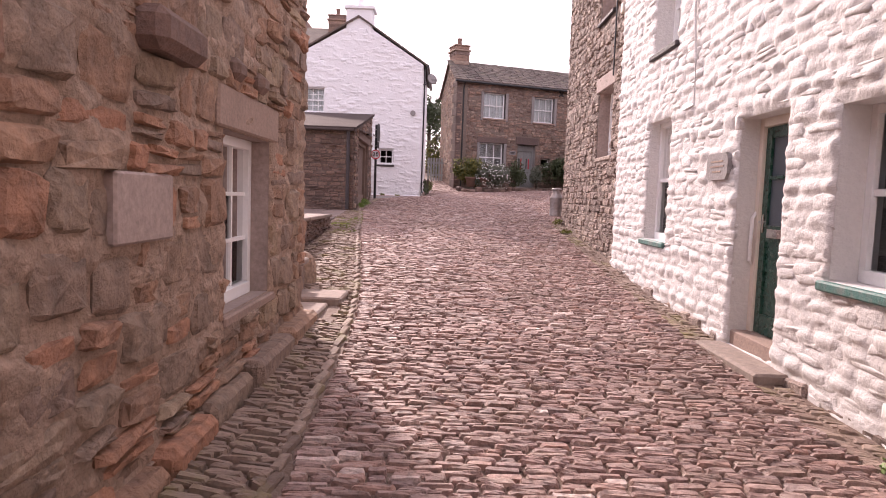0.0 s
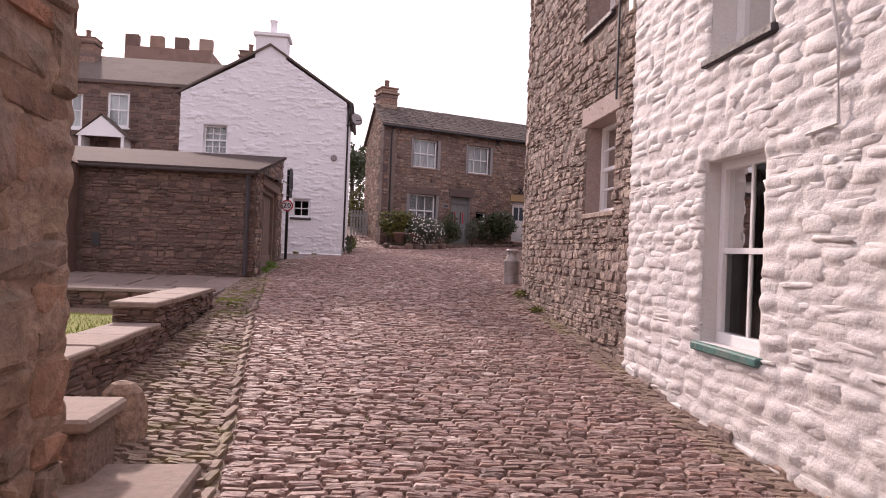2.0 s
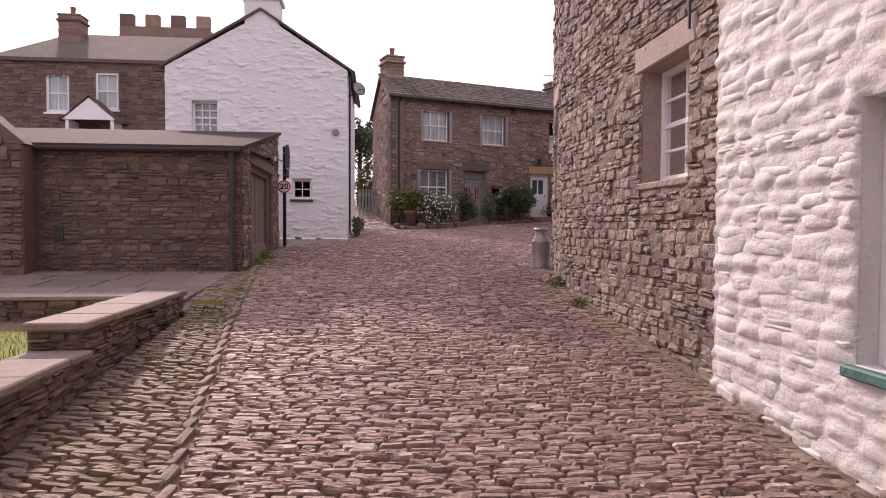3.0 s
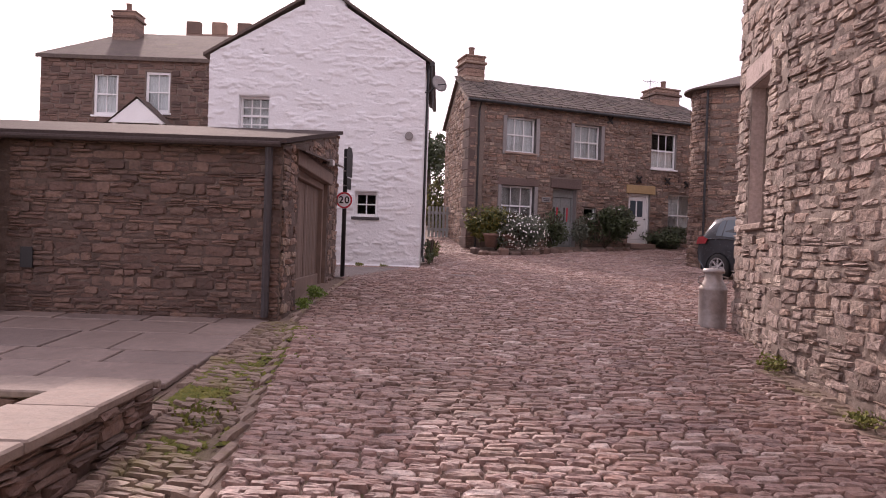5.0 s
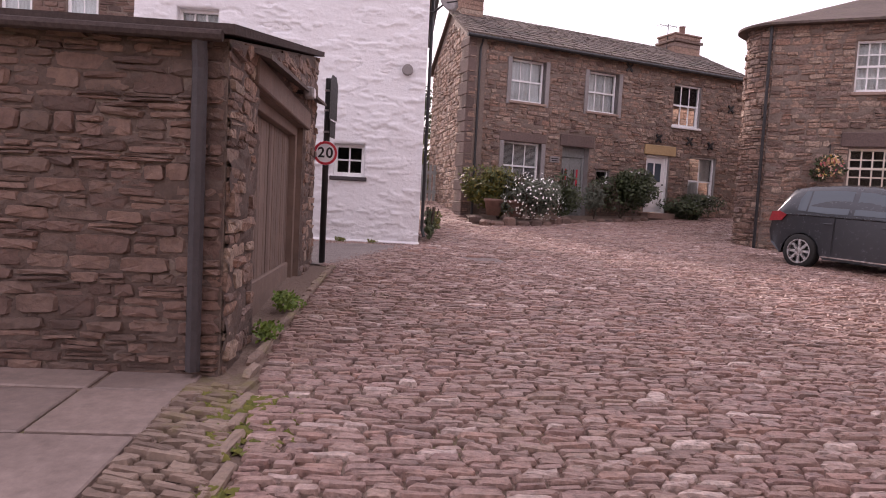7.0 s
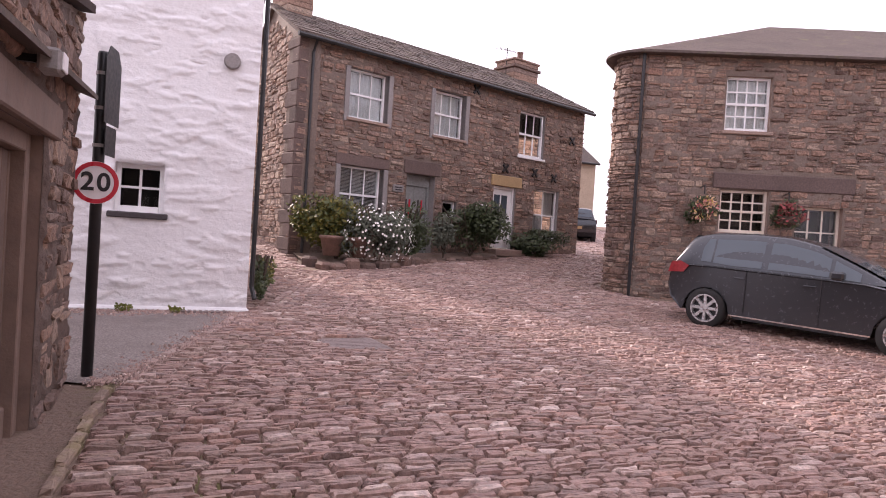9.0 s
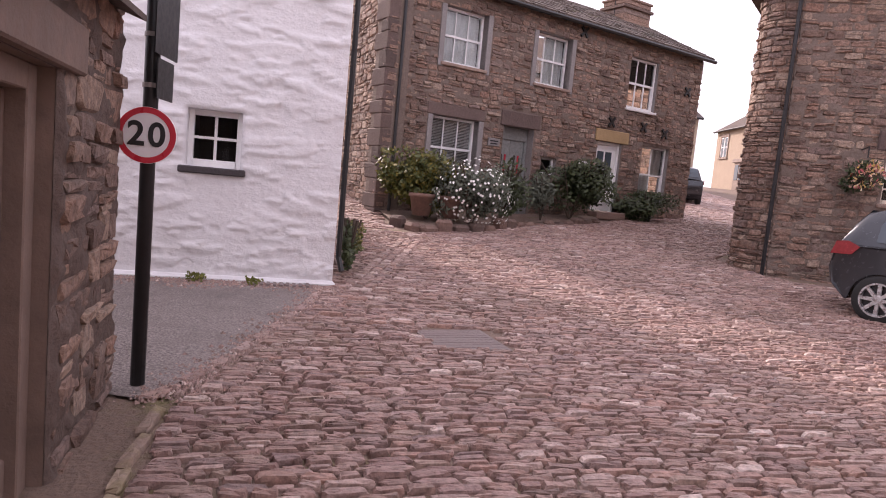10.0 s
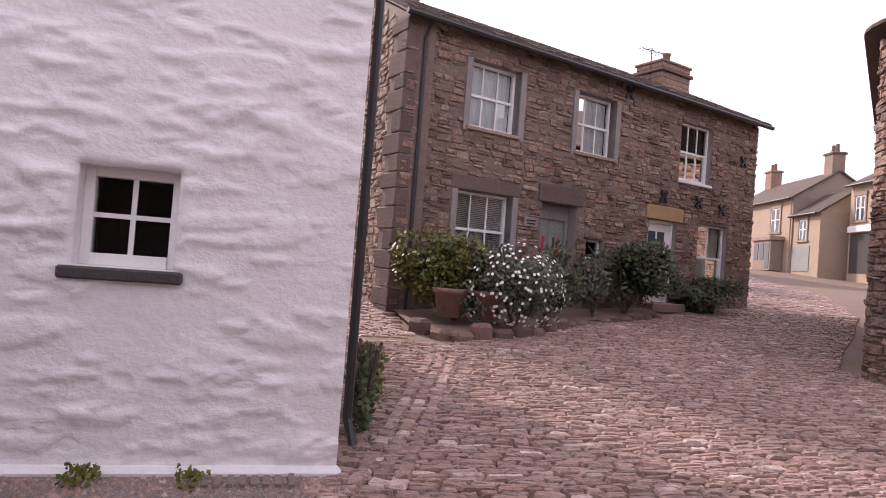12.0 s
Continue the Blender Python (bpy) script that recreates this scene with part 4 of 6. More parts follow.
def house_doors():
    a, c, e, g = gr[1]
    d = thing("door_4", AM, "grey panelled double door with two narrow lights, closed", "door", kind="structure")
    y = 0.28
    Build().box(a, a + 0.07, y - 0.05, y + 0.06, e, g - 0.3).box(c - 0.07, c, y - 0.05, y + 0.06, e, g - 0.3).box(a, c, y - 0.05, y + 0.06, g - 0.3, g, 0.01).part("door_frame", M_GREYPAINT, d)
    mid = (a + c) / 2
    for x0, x1 in ((a + 0.07, mid - 0.004), (mid + 0.004, c - 0.07)):
        leaf = Build().box(x0, x1, y, y + 0.05, e, g - 0.3)
        for z0, z1 in ((e + 0.1, e + 0.75),):
            leaf.box(x0 + 0.07, x1 - 0.07, y - 0.012, y, z0, z1, 0.006)
        leaf = leaf.part("leaf", M_GREYPAINT, d)
        for i in (0.3, 0.6):
            Build().box(x0 + (x1 - x0) * i, x0 + (x1 - x0) * (i + 0.14), y - 0.006, y + 0.01, e + 1.0, e + 1.5).part("light", M_SIGNRED if i > 0.5 else M_DARK, leaf)
    Build().box(a - 0.12, c + 0.15, -0.05, 0.2, g + 0.005, g + 0.36, 0.015).part("lintel", M_QUOIN, d)
    a, c, e, g = gr[3]
    y = 0.12
    d = thing("door_5", AM, "white painted stable door with two upper lights, closed", "door", kind="structure")
    Build().box(a, a + 0.06, y - 0.05, y + 0.06, e, g).box(c - 0.06, c, y - 0.05, y + 0.06, e, g).box(a + 0.06, c - 0.06, y - 0.05, y + 0.06, g - 0.07, g).part("door_frame", M_PAINT, d)
    leaf = Build().box(a + 0.065, c - 0.065, y, y + 0.05, e + 0.02, g - 0.075)
    leaf.box(a + 0.15, c - 0.15, y - 0.012, y, e + 0.15, e + 0.8, 0.006)
    leaf = leaf.part("leaf", M_PAINT, d)
    for x0, x1 in ((a + 0.16, a + 0.4), (a + 0.47, a + 0.71)):
        Build().box(x0, x1, y - 0.006, y + 0.01, e + 1.0, g - 0.25).part("pane", M_CARGLASS, leaf)
    Build().lathe([(0.025, 0), (0.03, 0.03), (0.01, 0.05)], 10, Matrix.Translation((c - 0.13, y, e + 0.92)) @ Matrix.Rotation(math.pi / 2, 4, "X")).part("knob", M_BLACK, d, "black door knob")
    Build().box(a - 0.12, c + 0.22, -0.05, 0.2, g + 0.005, g + 0.32, 0.015).part("lintel", M_LINTEL, d, "ochre stone lintel")
    Build().box(a - 0.1, c + 0.1, -0.35, 0.2, e - 0.2, e, 0.02).part("step", M_DRESSED, d)
house_doors()

def slate_roof(name, m, length, slope_w, pitch, label, seed, z, lean):
    """One pitch of stone slates in rows, on a wall's frame."""
    r = thing(name, m @ Matrix.Translation((-0.15, -0.22, z)) @ Matrix.Rotation(-(math.pi / 2 - pitch), 4, "X"), label, "roof", kind="structure")
    e_ = lean * slope_w
    Build().add([(0, 0, 0), (length + 0.3, 0, 0), (length + 0.3, 0, slope_w), (e_, 0, slope_w), (0, 0.06, 0), (length + 0.3, 0.06, 0), (length + 0.3, 0.06, slope_w), (e_, 0.06, slope_w)],
                [(0, 1, 2, 3), (7, 6, 5, 4), (0, 4, 5, 1), (1, 5, 6, 2), (2, 6, 7, 3), (3, 7, 4, 0)]).part("deck", M_SLATE, r)
    ps, rr, v, h = [], random.Random(seed), -0.03, 0.34
    while v < slope_w:
        u = rr.uniform(-0.3, 0)
        while u < length + 0.3:
            w = rr.uniform(0.25, 0.55)
            a, b = max(u, -0.03 + lean * v), min(u + w, length + 0.32)
            if b - a > 0.08:
                ps.append(Matrix.Translation(((a + b) / 2, -0.018, v + h / 2)) @ Matrix.Rotation(-0.05, 4, "X") @ Matrix.Diagonal((b - a - 0.008, 0.022, h * 1.1, 1)))
            u += w
        v += h
        h = max(0.16, h * 0.94)
    lay(r, "slate", "slates", ps, M_SLATE, lambda q: True, seed=seed, soft=0.96, rough=0.02)
    return r
slate_roof("roof_house_front", AM, AL, 3.1, radians(26.5), "brown stone slate roof with mossy patches", 21, 6.95, 0.17)
rb = thing("roof_house_rear", AM, "rear pitch of the stone slate roof", "roof", kind="structure")
Build().add([(0.4, 2.55, 8.31), (AL + 0.15, 2.55, 8.31), (AL, 5.6, 6.9), (1.0, 5.6, 6.9), (0.4, 2.55, 8.23), (AL + 0.15, 2.55, 8.23), (AL, 5.6, 6.82), (1.0, 5.6, 6.82)], [(0, 1, 2, 3), (7, 6, 5, 4), (0, 3, 7, 4), (1, 5, 6, 2), (2, 6, 7, 3)]).part("slates", M_SLATE, rb)
Build().tube([(-0.2, -0.28, 6.88), (AL + 0.2, -0.28, 6.88)], 0.055).part("gutter", M_BLACK, rb)
Build().tube([(0.3, -0.24, 6.86), (0.3, -0.09, 6.6), (0.3, -0.08, 1.9)], 0.036).part("downpipe", M_BLACK, rb, "black downpipe near the corner")
def chimney(m, label, w, d, h, pot, material):
    c = thing("chimney", m, label, "chimney")
    z = 0.0
    while z < h:
        k = random.uniform(-0.012, 0.012)
        Build().box(-w / 2 - k, w / 2 + k, -d / 2 - k, d / 2 + k, z, z + 0.144, 0.012).part("stone_course", material, c)
        z += 0.145
    Build().box(-w / 2 - 0.07, w / 2 + 0.07, -d / 2 - 0.07, d / 2 + 0.07, h - 0.25, h - 0.16, 0.015).part("drip_band", material, c)
    Build().box(-w / 2 - 0.04, w / 2 + 0.04, -d / 2 - 0.04, d / 2 + 0.04, h, h + 0.07, 0.015).part("cap", material, c)
    for dx in pot:
        Build().lathe([(0.12, h + 0.06), (0.1, h + 0.25), (0.11, h + 0.42), (0.13, h + 0.45)], 12, Matrix.Translation((dx, 0, 0))).part("pot", M_TERRA, c, smooth=True)
    return c
chimney(AM @ Matrix.Translation((0.95, 2.45, 7.85)), "stone chimney stack with one pot on the gable", 0.75, 0.9, 1.15, (0.0,), M_STONE)
chimney(AM @ Matrix.Translation((9.6, 2.45, 7.9)), "stone chimney stack with a pot and aerial", 1.2, 0.9, 0.85, (0.1,), M_STONE)
aer = Build().tube([(9.0, 2.4, 8.05), (9.0, 2.4, 9.2)], 0.015).tube([(8.6, 2.4, 9.1), (9.4, 2.4, 9.15)], 0.01)
for i in range(5):
    aer.tube([(8.6 + 0.18 * i, 2.25, 9.1), (8.6 + 0.18 * i, 2.55, 9.1)], 0.008)
tagged(aer.part("tv_aerial", M_BLACK, m=AM), "thin metal television aerial on the chimney", "aerial")
for x, z in ((6.81, 4.68), (8.09, 4.7), (9.0, 4.62), (9.78, 5.92), (5.47, 6.75)):
    s = Build()
    for k in (0.8, -0.8):
        r = Matrix.Translation((x, -0.06, z)) @ Matrix.Rotation(k, 4, "Y")
        q = Build().box(-0.16, 0.16, -0.02, 0.02, -0.028, 0.028)
        s.add([r @ Vector(p) for p in q.v], q.f)
    tagged(s.part("wall_tie", M_BLACK, m=AM), "black iron cross wall tie on the stone front", "wall tie", "iron wall ties")
for x, z, w, lab in ((5.95, 3.47, 0.2, "small pale house name plate beside the white door"), (2.95, 3.72, 0.17, "small grey plate beside the grey door")):
    n = thing("name_plate", AM @ Matrix.Translation((x, -0.06, z)), lab, "plate")
    Build().box(-w, w, -0.012, 0.02, -0.09, 0.09, 0.006).part("board", M_SIGNWHITE if w > 0.18 else M_GREYSTONE, n)
    Build().box(-w * 0.7, w * 0.7, -0.015, -0.012, 0.01, 0.04).box(-w * 0.6, w * 0.6, -0.015, -0.012, -0.05, -0.02).part("lettering", M_BLACK, n)

# dressed corner stones
z, k = 1.5, 0
while z < 6.85:
    h = min(random.uniform(0.22, 0.4), 6.9 - z)
    w, d = (0.5, 0.3) if k % 2 else (0.32, 0.55)
    Build().box(-0.035, w, -0.035, d, z, z + h - 0.012, 0.015).part("quoin", M_QUOIN, house)
    z, k = z + h, k + 1

# planting bed along the front
bed = thing("planting_bed", Matrix(), "rough stone edged planting bed along the house front", "bed", kind="structure")
edge = [(0.55, 29.6), (0.95, 28.85), (2.4, 29.6), (3.7, 30.75), (5.6, 31.8), (6.35, 32.3)]
Build().add([(x, y, gz(x, y) + 0.07) for x, y in edge + [(6.5, 33.0), (0.5, 30.95)]], [tuple(range(8))]).part("soil", M_DIRT, bed)
k = 0
for (xa, ya), (xb, yb) in zip(edge, edge[1:]):
    n = max(1, int(math.hypot(xb - xa, yb - ya) / 0.36))
    for i in range(n):
        f = (i + 0.5) / n
        x, y = xa + (xb - xa) * f, ya + (yb - ya) * f
        h = random.uniform(0.14, 0.3) if k < 9 else random.uniform(0.06, 0.2)
        Build().box(-random.uniform(0.1, 0.2), random.uniform(0.1, 0.2), -0.14, random.uniform(0.08, 0.16), -0.15, h * 0.8, 0.055).part("edging_stone", M_STONE_DARK, bed).matrix_basis = Matrix.Translation((x, y, gz(x, y))) @ Matrix.Rotation(math.atan2(yb - ya, xb - xa) + random.uniform(-0.1, 0.1), 4, "Z")
        k += 1

def shrub(name, at, size, leaf, count, material, label, seed, flowers=None, fcount=0):
    s = thing(name, Matrix.Translation((at[0], at[1], gz(at[0], at[1]) + 0.15)), label, "shrub")
    st = Build()
    r = random.Random(seed)
    for _ in range(7):
        a = r.uniform(0, 6.3)
        st.tube([(0, 0, -0.1), (0.3 * size[0] * math.cos(a), 0.3 * size[1] * math.sin(a), size[2] * 0.8), (0.6 * size[0] * math.cos(a), 0.6 * size[1] * math.sin(a), size[2] * 1.5)], 0.015, 5)
    tagged(st.part("stem", M_BARK, s), kind="stuff")
    leaves(count, (0, 0, size[2] * 0.68), size, leaf, seed, 9).part("foliage", material, s)
    if flowers:
        fb = Build()
        for _ in range(fcount):
            d = Vector((r.gauss(0, 1), r.gauss(0, 1) - 0.6, r.gauss(0, 1) + 0.2)).normalized() * r.uniform(0.85, 1.05)
            p = Vector((d.x * size[0], d.y * size[1], max(0.05, size[2] * 0.68 + d.z * size[2])))
            t = d.orthogonal().normalized()
            b = d.cross(t)
            q = 0.026
            fb.add([p + q * (math.cos(i * 1.047) * t + math.sin(i * 1.047) * b) for i in range(6)], [tuple(range(6))])
        fb.part("blossom", flowers, s)
    return s
shrub("daisy_bush", (2.15, 29.6), (0.85, 0.65, 0.78), 0.09, 2600, M_LEAF_GREY, "rounded bush covered in small white daisies", 3, M_DAISY, 240)
shrub("yellow_shrub", (1.35, 30.15), (1.25, 0.65, 0.8), 0.1, 4200, M_LEAF_YEL, "low shrub with yellow-green variegated tips", 4)
shrub("dark_shrub", (3.2, 30.9), (0.65, 0.5, 0.75), 0.1, 1200, M_LEAF, "dark green shrub beside the grey door", 5)
shrub("round_shrub", (5.35, 31.95), (1.45, 0.7, 0.82), 0.1, 5200, M_LEAF, "large clipped dark green shrub between the two doors", 6)
shrub("grey_shrub", (4.35, 31.35), (0.4, 0.35, 0.62), 0.09, 900, M_LEAF_GREY, "wispy grey-green lavender bush", 7)
shrub("low_shrub", (8.2, 33.2), (1.45, 0.42, 0.45), 0.09, 3000, M_LEAF, "low dark planting under the end window", 8)
shrub("corner_plant", (-0.72, 24.85), (0.13, 0.3, 0.34), 0.06, 500, M_LEAF, "dark climbing plant in a pot at the white corner", 9)
shrub("corner_flowers", (-0.66, 25.35), (0.2, 0.3, 0.3), 0.06, 500, M_LEAF_YEL, "yellow flowering plant against the passage wall", 19)
shrub("passage_shrub", (-0.75, 37.5), (0.7, 0.8, 1.5), 0.14, 2000, M_LEAF_YEL, "tall yellow-leaved shrub at the end of the passage", 10)
for x, y in ((1.15, 29.75), (1.75, 29.72)):
    p = thing("flower_pot", Matrix.Translation((x, y, gz(x, y) + 0.2)), "brown terracotta flower pot standing in the bed", "pot", "pots in the bed")
    Build().lathe([(0.17, 0), (0.24, 0.36), (0.27, 0.37), (0.27, 0.44), (0.23, 0.44), (0.22, 0.38)], 18).part("body", M_TERRA, p, smooth=True)

def tree(x, y, h, seed, label):
    t = thing("tree", Matrix.Translation((x, y, gz(x, y))), label, "tree")
    r = random.Random(seed)
    tr = Build().lathe([(0.2, -0.2), (0.15, h * 0.3), (0.09, h * 0.6), (0.03, h * 0.95)], 9)
    for _ in range(9):
        a, z = r.uniform(0, 6.3), r.uniform(0.3, 0.7) * h
        tr.tube([(0, 0, z), (0.5 * math.cos(a), 0.5 * math.sin(a), z + 0.4), (1.2 * math.cos(a), 1.2 * math.sin(a), z + 1.0)], 0.035, 5)
    tr.part("trunk", M_BARK, t)
    leaves(3200, (0, 0, h * 0.68), (1.5, 1.5, h * 0.36), 0.2, seed, 12).part("crown", M_LEAF, t)
tree(-1.2, 44, 5.2, 31, "dark leafy tree beyond the passage")
tree(-3.4, 47, 5.0, 32, "dark leafy tree behind the white house")
gate = thing("passage_gate", Matrix.Translation((-0.55, 34.6, gz(0, 34.6))), "low grey timber gate across the passage", "gate")
for i in range(6):
    Build().box(-0.42 + 0.14 * i, -0.33 + 0.14 * i, -0.015, 0.015, 0.05, 1.25, 0.005).part("board", M_GREYPAINT, gate)
for z in (0.3, 0.95):
    Build().box(-0.45, 0.45, 0.015, 0.05, z, z + 0.1).part("rail", M_GREYPAINT, gate)

# ---- right-hand house with a rounded corner ----
Q0, Q1 = (6.8, 26.816), (14.75, 23.0)
r_open = [(1.6, 2.48, 5.05, 6.15), (1.62, 2.56, 3.0, 3.86), (3.1, 4.0, 1.7, 3.6), (5.2, 6.1, 4.95, 6.05), (5.0, 6.2, 2.5, 3.75)]
rt, TM, TL = wall("wall_corner_house", Q0, Q1, 0.9, 6.55, r_open, M_MORTAR, "brown rubble stone front of the round-cornered house", reveal=M_DRESSED)
window(TM, *r_open[0], "white many-paned sash window, upstairs", 4, 4, inside="full", surround=None, sill=M_DRESSED, back=0.1)
window(TM, *r_open[1], "cream small-paned window between hanging baskets", 4, 4, paint=M_CREAM, back=0.08, sill=M_DRESSED)
window(TM, *r_open[2], "cream glazed door with small panes", 3, 4, paint=M_CREAM, back=0.12)
window(TM, *r_open[3], "white upper sash window", 3, 4, back=0.1, sill=M_DRESSED)
window(TM, *r_open[4], "cream small-paned window", 4, 4, paint=M_CREAM, back=0.1, sill=M_DRESSED)
Build().box(1.45, 4.2, -0.045, 0.1, 3.88, 4.2, 0.02).part("string_lintel", M_QUOIN, rt)
NB, RAD = 8, 0.5
ang = math.atan2(Q1[1] - Q0[1], Q1[0] - Q0[0])
cx, cy = Q0[0] - RAD * math.sin(ang), Q0[1] + RAD * math.cos(ang)
arc = [(cx + RAD * math.cos(ang - math.pi / 2 - i * radians(109) / NB), cy + RAD * math.sin(ang - math.pi / 2 - i * radians(109) / NB)) for i in range(NB + 1)]
segs = [wall("wall_round_corner_%d" % (i + 1), arc[i + 1], arc[i], 0.9, 6.55, [], M_MORTAR, "rounded rubble stone house corner", thick=0.3) for i in range(NB)]
tb = arc[-1]
rside, RSM, RSL = wall("wall_corner_house_side", (tb[0] + 6.75, tb[1] + 5.94), tb, 0.9, 6.55, [], M_MORTAR, "rubble stone side wall of the round-cornered house")
hr = thing("roof_corner_house", Matrix(), "stone slate roof sweeping round the corner", "roof", kind="structure")
outer = [(tb[0] + 6.6, tb[1] + 6.1)] + [(cx + (x - cx) * 1.5, cy + (y - cy) * 1.5) for x, y in reversed(arc)] + [(Q1[0] - 0.12, Q1[1] - 0.25)]
rv = [(x, y, 6.5) for x, y in outer] + [(x, y, 6.55) for x, y in outer] + [(11.5, 28.3, 8.3), (15.5, 26.5, 8.3), (15.0, 32.0, 8.3)]
no = len(outer)
fs = [(i, i + 1, no + i + 1, no + i) for i in range(no - 1)] + [(no + i, no + i + 1, 2 * no) for i in range(1, no - 2)] + [(2 * no - 2, 2 * no - 1, 2 * no + 1, 2 * no), (no, no + 1, 2 * no, 2 * no + 2)]
Build().add(rv, fs).part("slates", M_SLATE, hr)
under = [(x, y, 6.5) for x, y in outer] + [(11.0, 28.3, 6.5)]
Build().add(under, [(i + 1, i, no) for i in range(no - 1)]).part("soffit", M_SLATE, hr)
Build().tube([TM @ Vector((-0.08, -0.1, 6.5)), TM @ Vector((-0.08, -0.08, 1.5))], 0.034).part("downpipe", M_BLACK, hr, "black downpipe on the rounded corner")

def basket(u, z, bloom, label, seed):
    b = thing("hanging_basket", TM @ Matrix.Translation((u, -0.3, z)), label, "hanging basket", "baskets on the house")
    Build().tube([(0, 0.28, 0.45), (0, 0, 0.48), (0, 0, 0.3)], 0.012, 6).part("bracket", M_BLACK, b)
    Build().lathe([(0.05, -0.2), (0.17, -0.1), (0.2, 0.02)], 14).part("bowl", M_BARK, b)
    leaves(420, (0, 0, 0.02), (0.33, 0.26, 0.33), 0.09, seed).part("foliage", M_LEAF, b)
    leaves(330, (0, -0.03, 0.04), (0.36, 0.28, 0.35), 0.07, seed + 1).part("blossom", bloom, b)
basket(1.22, 3.42, M_BLOOM, "hanging basket of pink and yellow flowers", 41)
basket(2.83, 3.35, M_BLOOM_RED, "hanging basket of dark red flowers", 43)

# ---- milk churn ----
cz = gz(2.92, 17.1)
cn = thing("milk_churn", Matrix.Translation((2.92, 17.1, cz)), "dull grey metal milk churn standing by the wall corner", "milk churn")
Build().lathe([(0.165, 0), (0.17, 0.02), (0.165, 0.05), (0.165, 0.46), (0.172, 0.475), (0.16, 0.5), (0.105, 0.6), (0.1, 0.66), (0.105, 0.68)], 28).part("body", M_CHURN, cn, smooth=True)
Build().lathe([(0.125, 0.675), (0.13, 0.7), (0.12, 0.73), (0.05, 0.735)], 24).part("lid", M_CHURN, cn, smooth=True)
for s in (-1, 1):
    Build().tube([(s * 0.13, 0, 0.53), (s * 0.19, 0, 0.56), (s * 0.18, 0, 0.62), (s * 0.11, 0, 0.64)], 0.011, 6).part("handle", M_CHURN, cn)

# ---- parked hatchback ----
def car(name, m, paint, label):
    c = thing(name, m, label, "car")
    W = 0.865
    # side outline, x from the rear (0) to the nose (3.95)
    low = [(0.05, 0.42), (0.0, 0.62), (0.03, 0.82), (0.10, 0.95), (0.6, 0.965), (1.4, 0.955), (2.2, 0.945), (2.75, 0.935), (3.2, 0.87), (3.6, 0.77), (3.88, 0.62), (3.95, 0.42), (3.9, 0.26)]
    def arch(xc, n=9, r=0.345):
        return [(xc + r * math.cos(math.pi * i / n), 0.28 + r * math.sin(math.pi * i / n)) for i in range(n + 1)]
    outline = low + [(3.55, 0.2)] + arch(3.2) + [(2.8, 0.2), (1.1, 0.2)] + arch(0.66) + [(0.28, 0.24)]
    b = bmesh.new()
    rings = []
    for y, k in ((-0.845, 0.955), (-W, 0.975), (-0.83, 0.992), (-0.72, 1.0), (0.72, 1.0), (0.83, 0.992), (W, 0.975), (0.845, 0.955)):
        ring = []
        for i, (x, z) in enumerate(outline):
            if i < len(low):
                x, z = 1.975 + (x - 1.975) * k, z - (1 - k) * 0.9 * (z > 0.7)
            ring.append(b.verts.new((x, y, z)))
        rings.append(ring)
    n = len(outline)
    for a, d in zip(rings, rings[1:]):
        for i in range(n):
            b.faces.new((a[i], a[(i + 1) % n], d[(i + 1) % n], d[i]))
    b.faces.new(rings[0])
    b.faces.new(list(reversed(rings[-1])))
    bmesh.ops.triangulate(b, faces=[f for f in b.faces if len(f.verts) > 4])
    bmesh.ops.recalc_face_normals(b, faces=b.faces[:])
    me = bpy.data.meshes.new("body")
    b.to_mesh(me)
    b.free()
    me.materials.append(paint)
    me.shade_smooth()
    me.set_sharp_from_angle(angle=radians(32))
    body = new("body", me)
    body.parent = c
    # cabin: rail height and half width along the car
    sec = [(0.08, 0.96, 0.76), (0.2, 1.2, 0.70), (0.34, 1.385, 0.65), (0.6, 1.44, 0.62), (1.2, 1.465, 0.61), (1.7, 1.445, 0.61), (2.05, 1.37, 0.63), (2.55, 1.15, 0.68), (3.05, 0.91, 0.75)]
    sx, sz, sw = [q[0] for q in sec], [q[1] for q in sec], [q[2] for q in sec]
    def side(x, f, s, out=0.0):
        z1, w1 = float(np.interp(x, sx, sz)), float(np.interp(x, sx, sw))
        w = 0.81 + (w1 - 0.81) * f ** 1.3
        return Vector((x, s * (w + out), 0.92 + (z1 - 0.92) * f))
    xs = [0.08 + (3.05 - 0.08) * i / 24 for i in range(25)]
    shell, cols = Build(), 11
    for x in xs:
        up_ = [side(x, f, -1) for f in (0, 0.35, 0.7, 1.0)]
        z1, w1 = float(np.interp(x, sx, sz)), float(np.interp(x, sx, sw))
        top = [Vector((x, -w1 * 0.75, z1 + 0.03)), Vector((x, -w1 * 0.35, z1 + 0.045)), Vector((x, 0, z1 + 0.05)), Vector((x, w1 * 0.35, z1 + 0.045)), Vector((x, w1 * 0.75, z1 + 0.03))]
        shell.v += [tuple(p) for p in up_ + top + [Vector((p.x, -p.y, p.z)) for p in reversed(up_)]]
    cols = 13
    shell.f += [(j * cols + i, j * cols + i + 1, (j + 1) * cols + i + 1, (j + 1) * cols + i) for j in range(24) for i in range(cols - 1)]
    shell.part("cabin", paint, c, smooth=True)
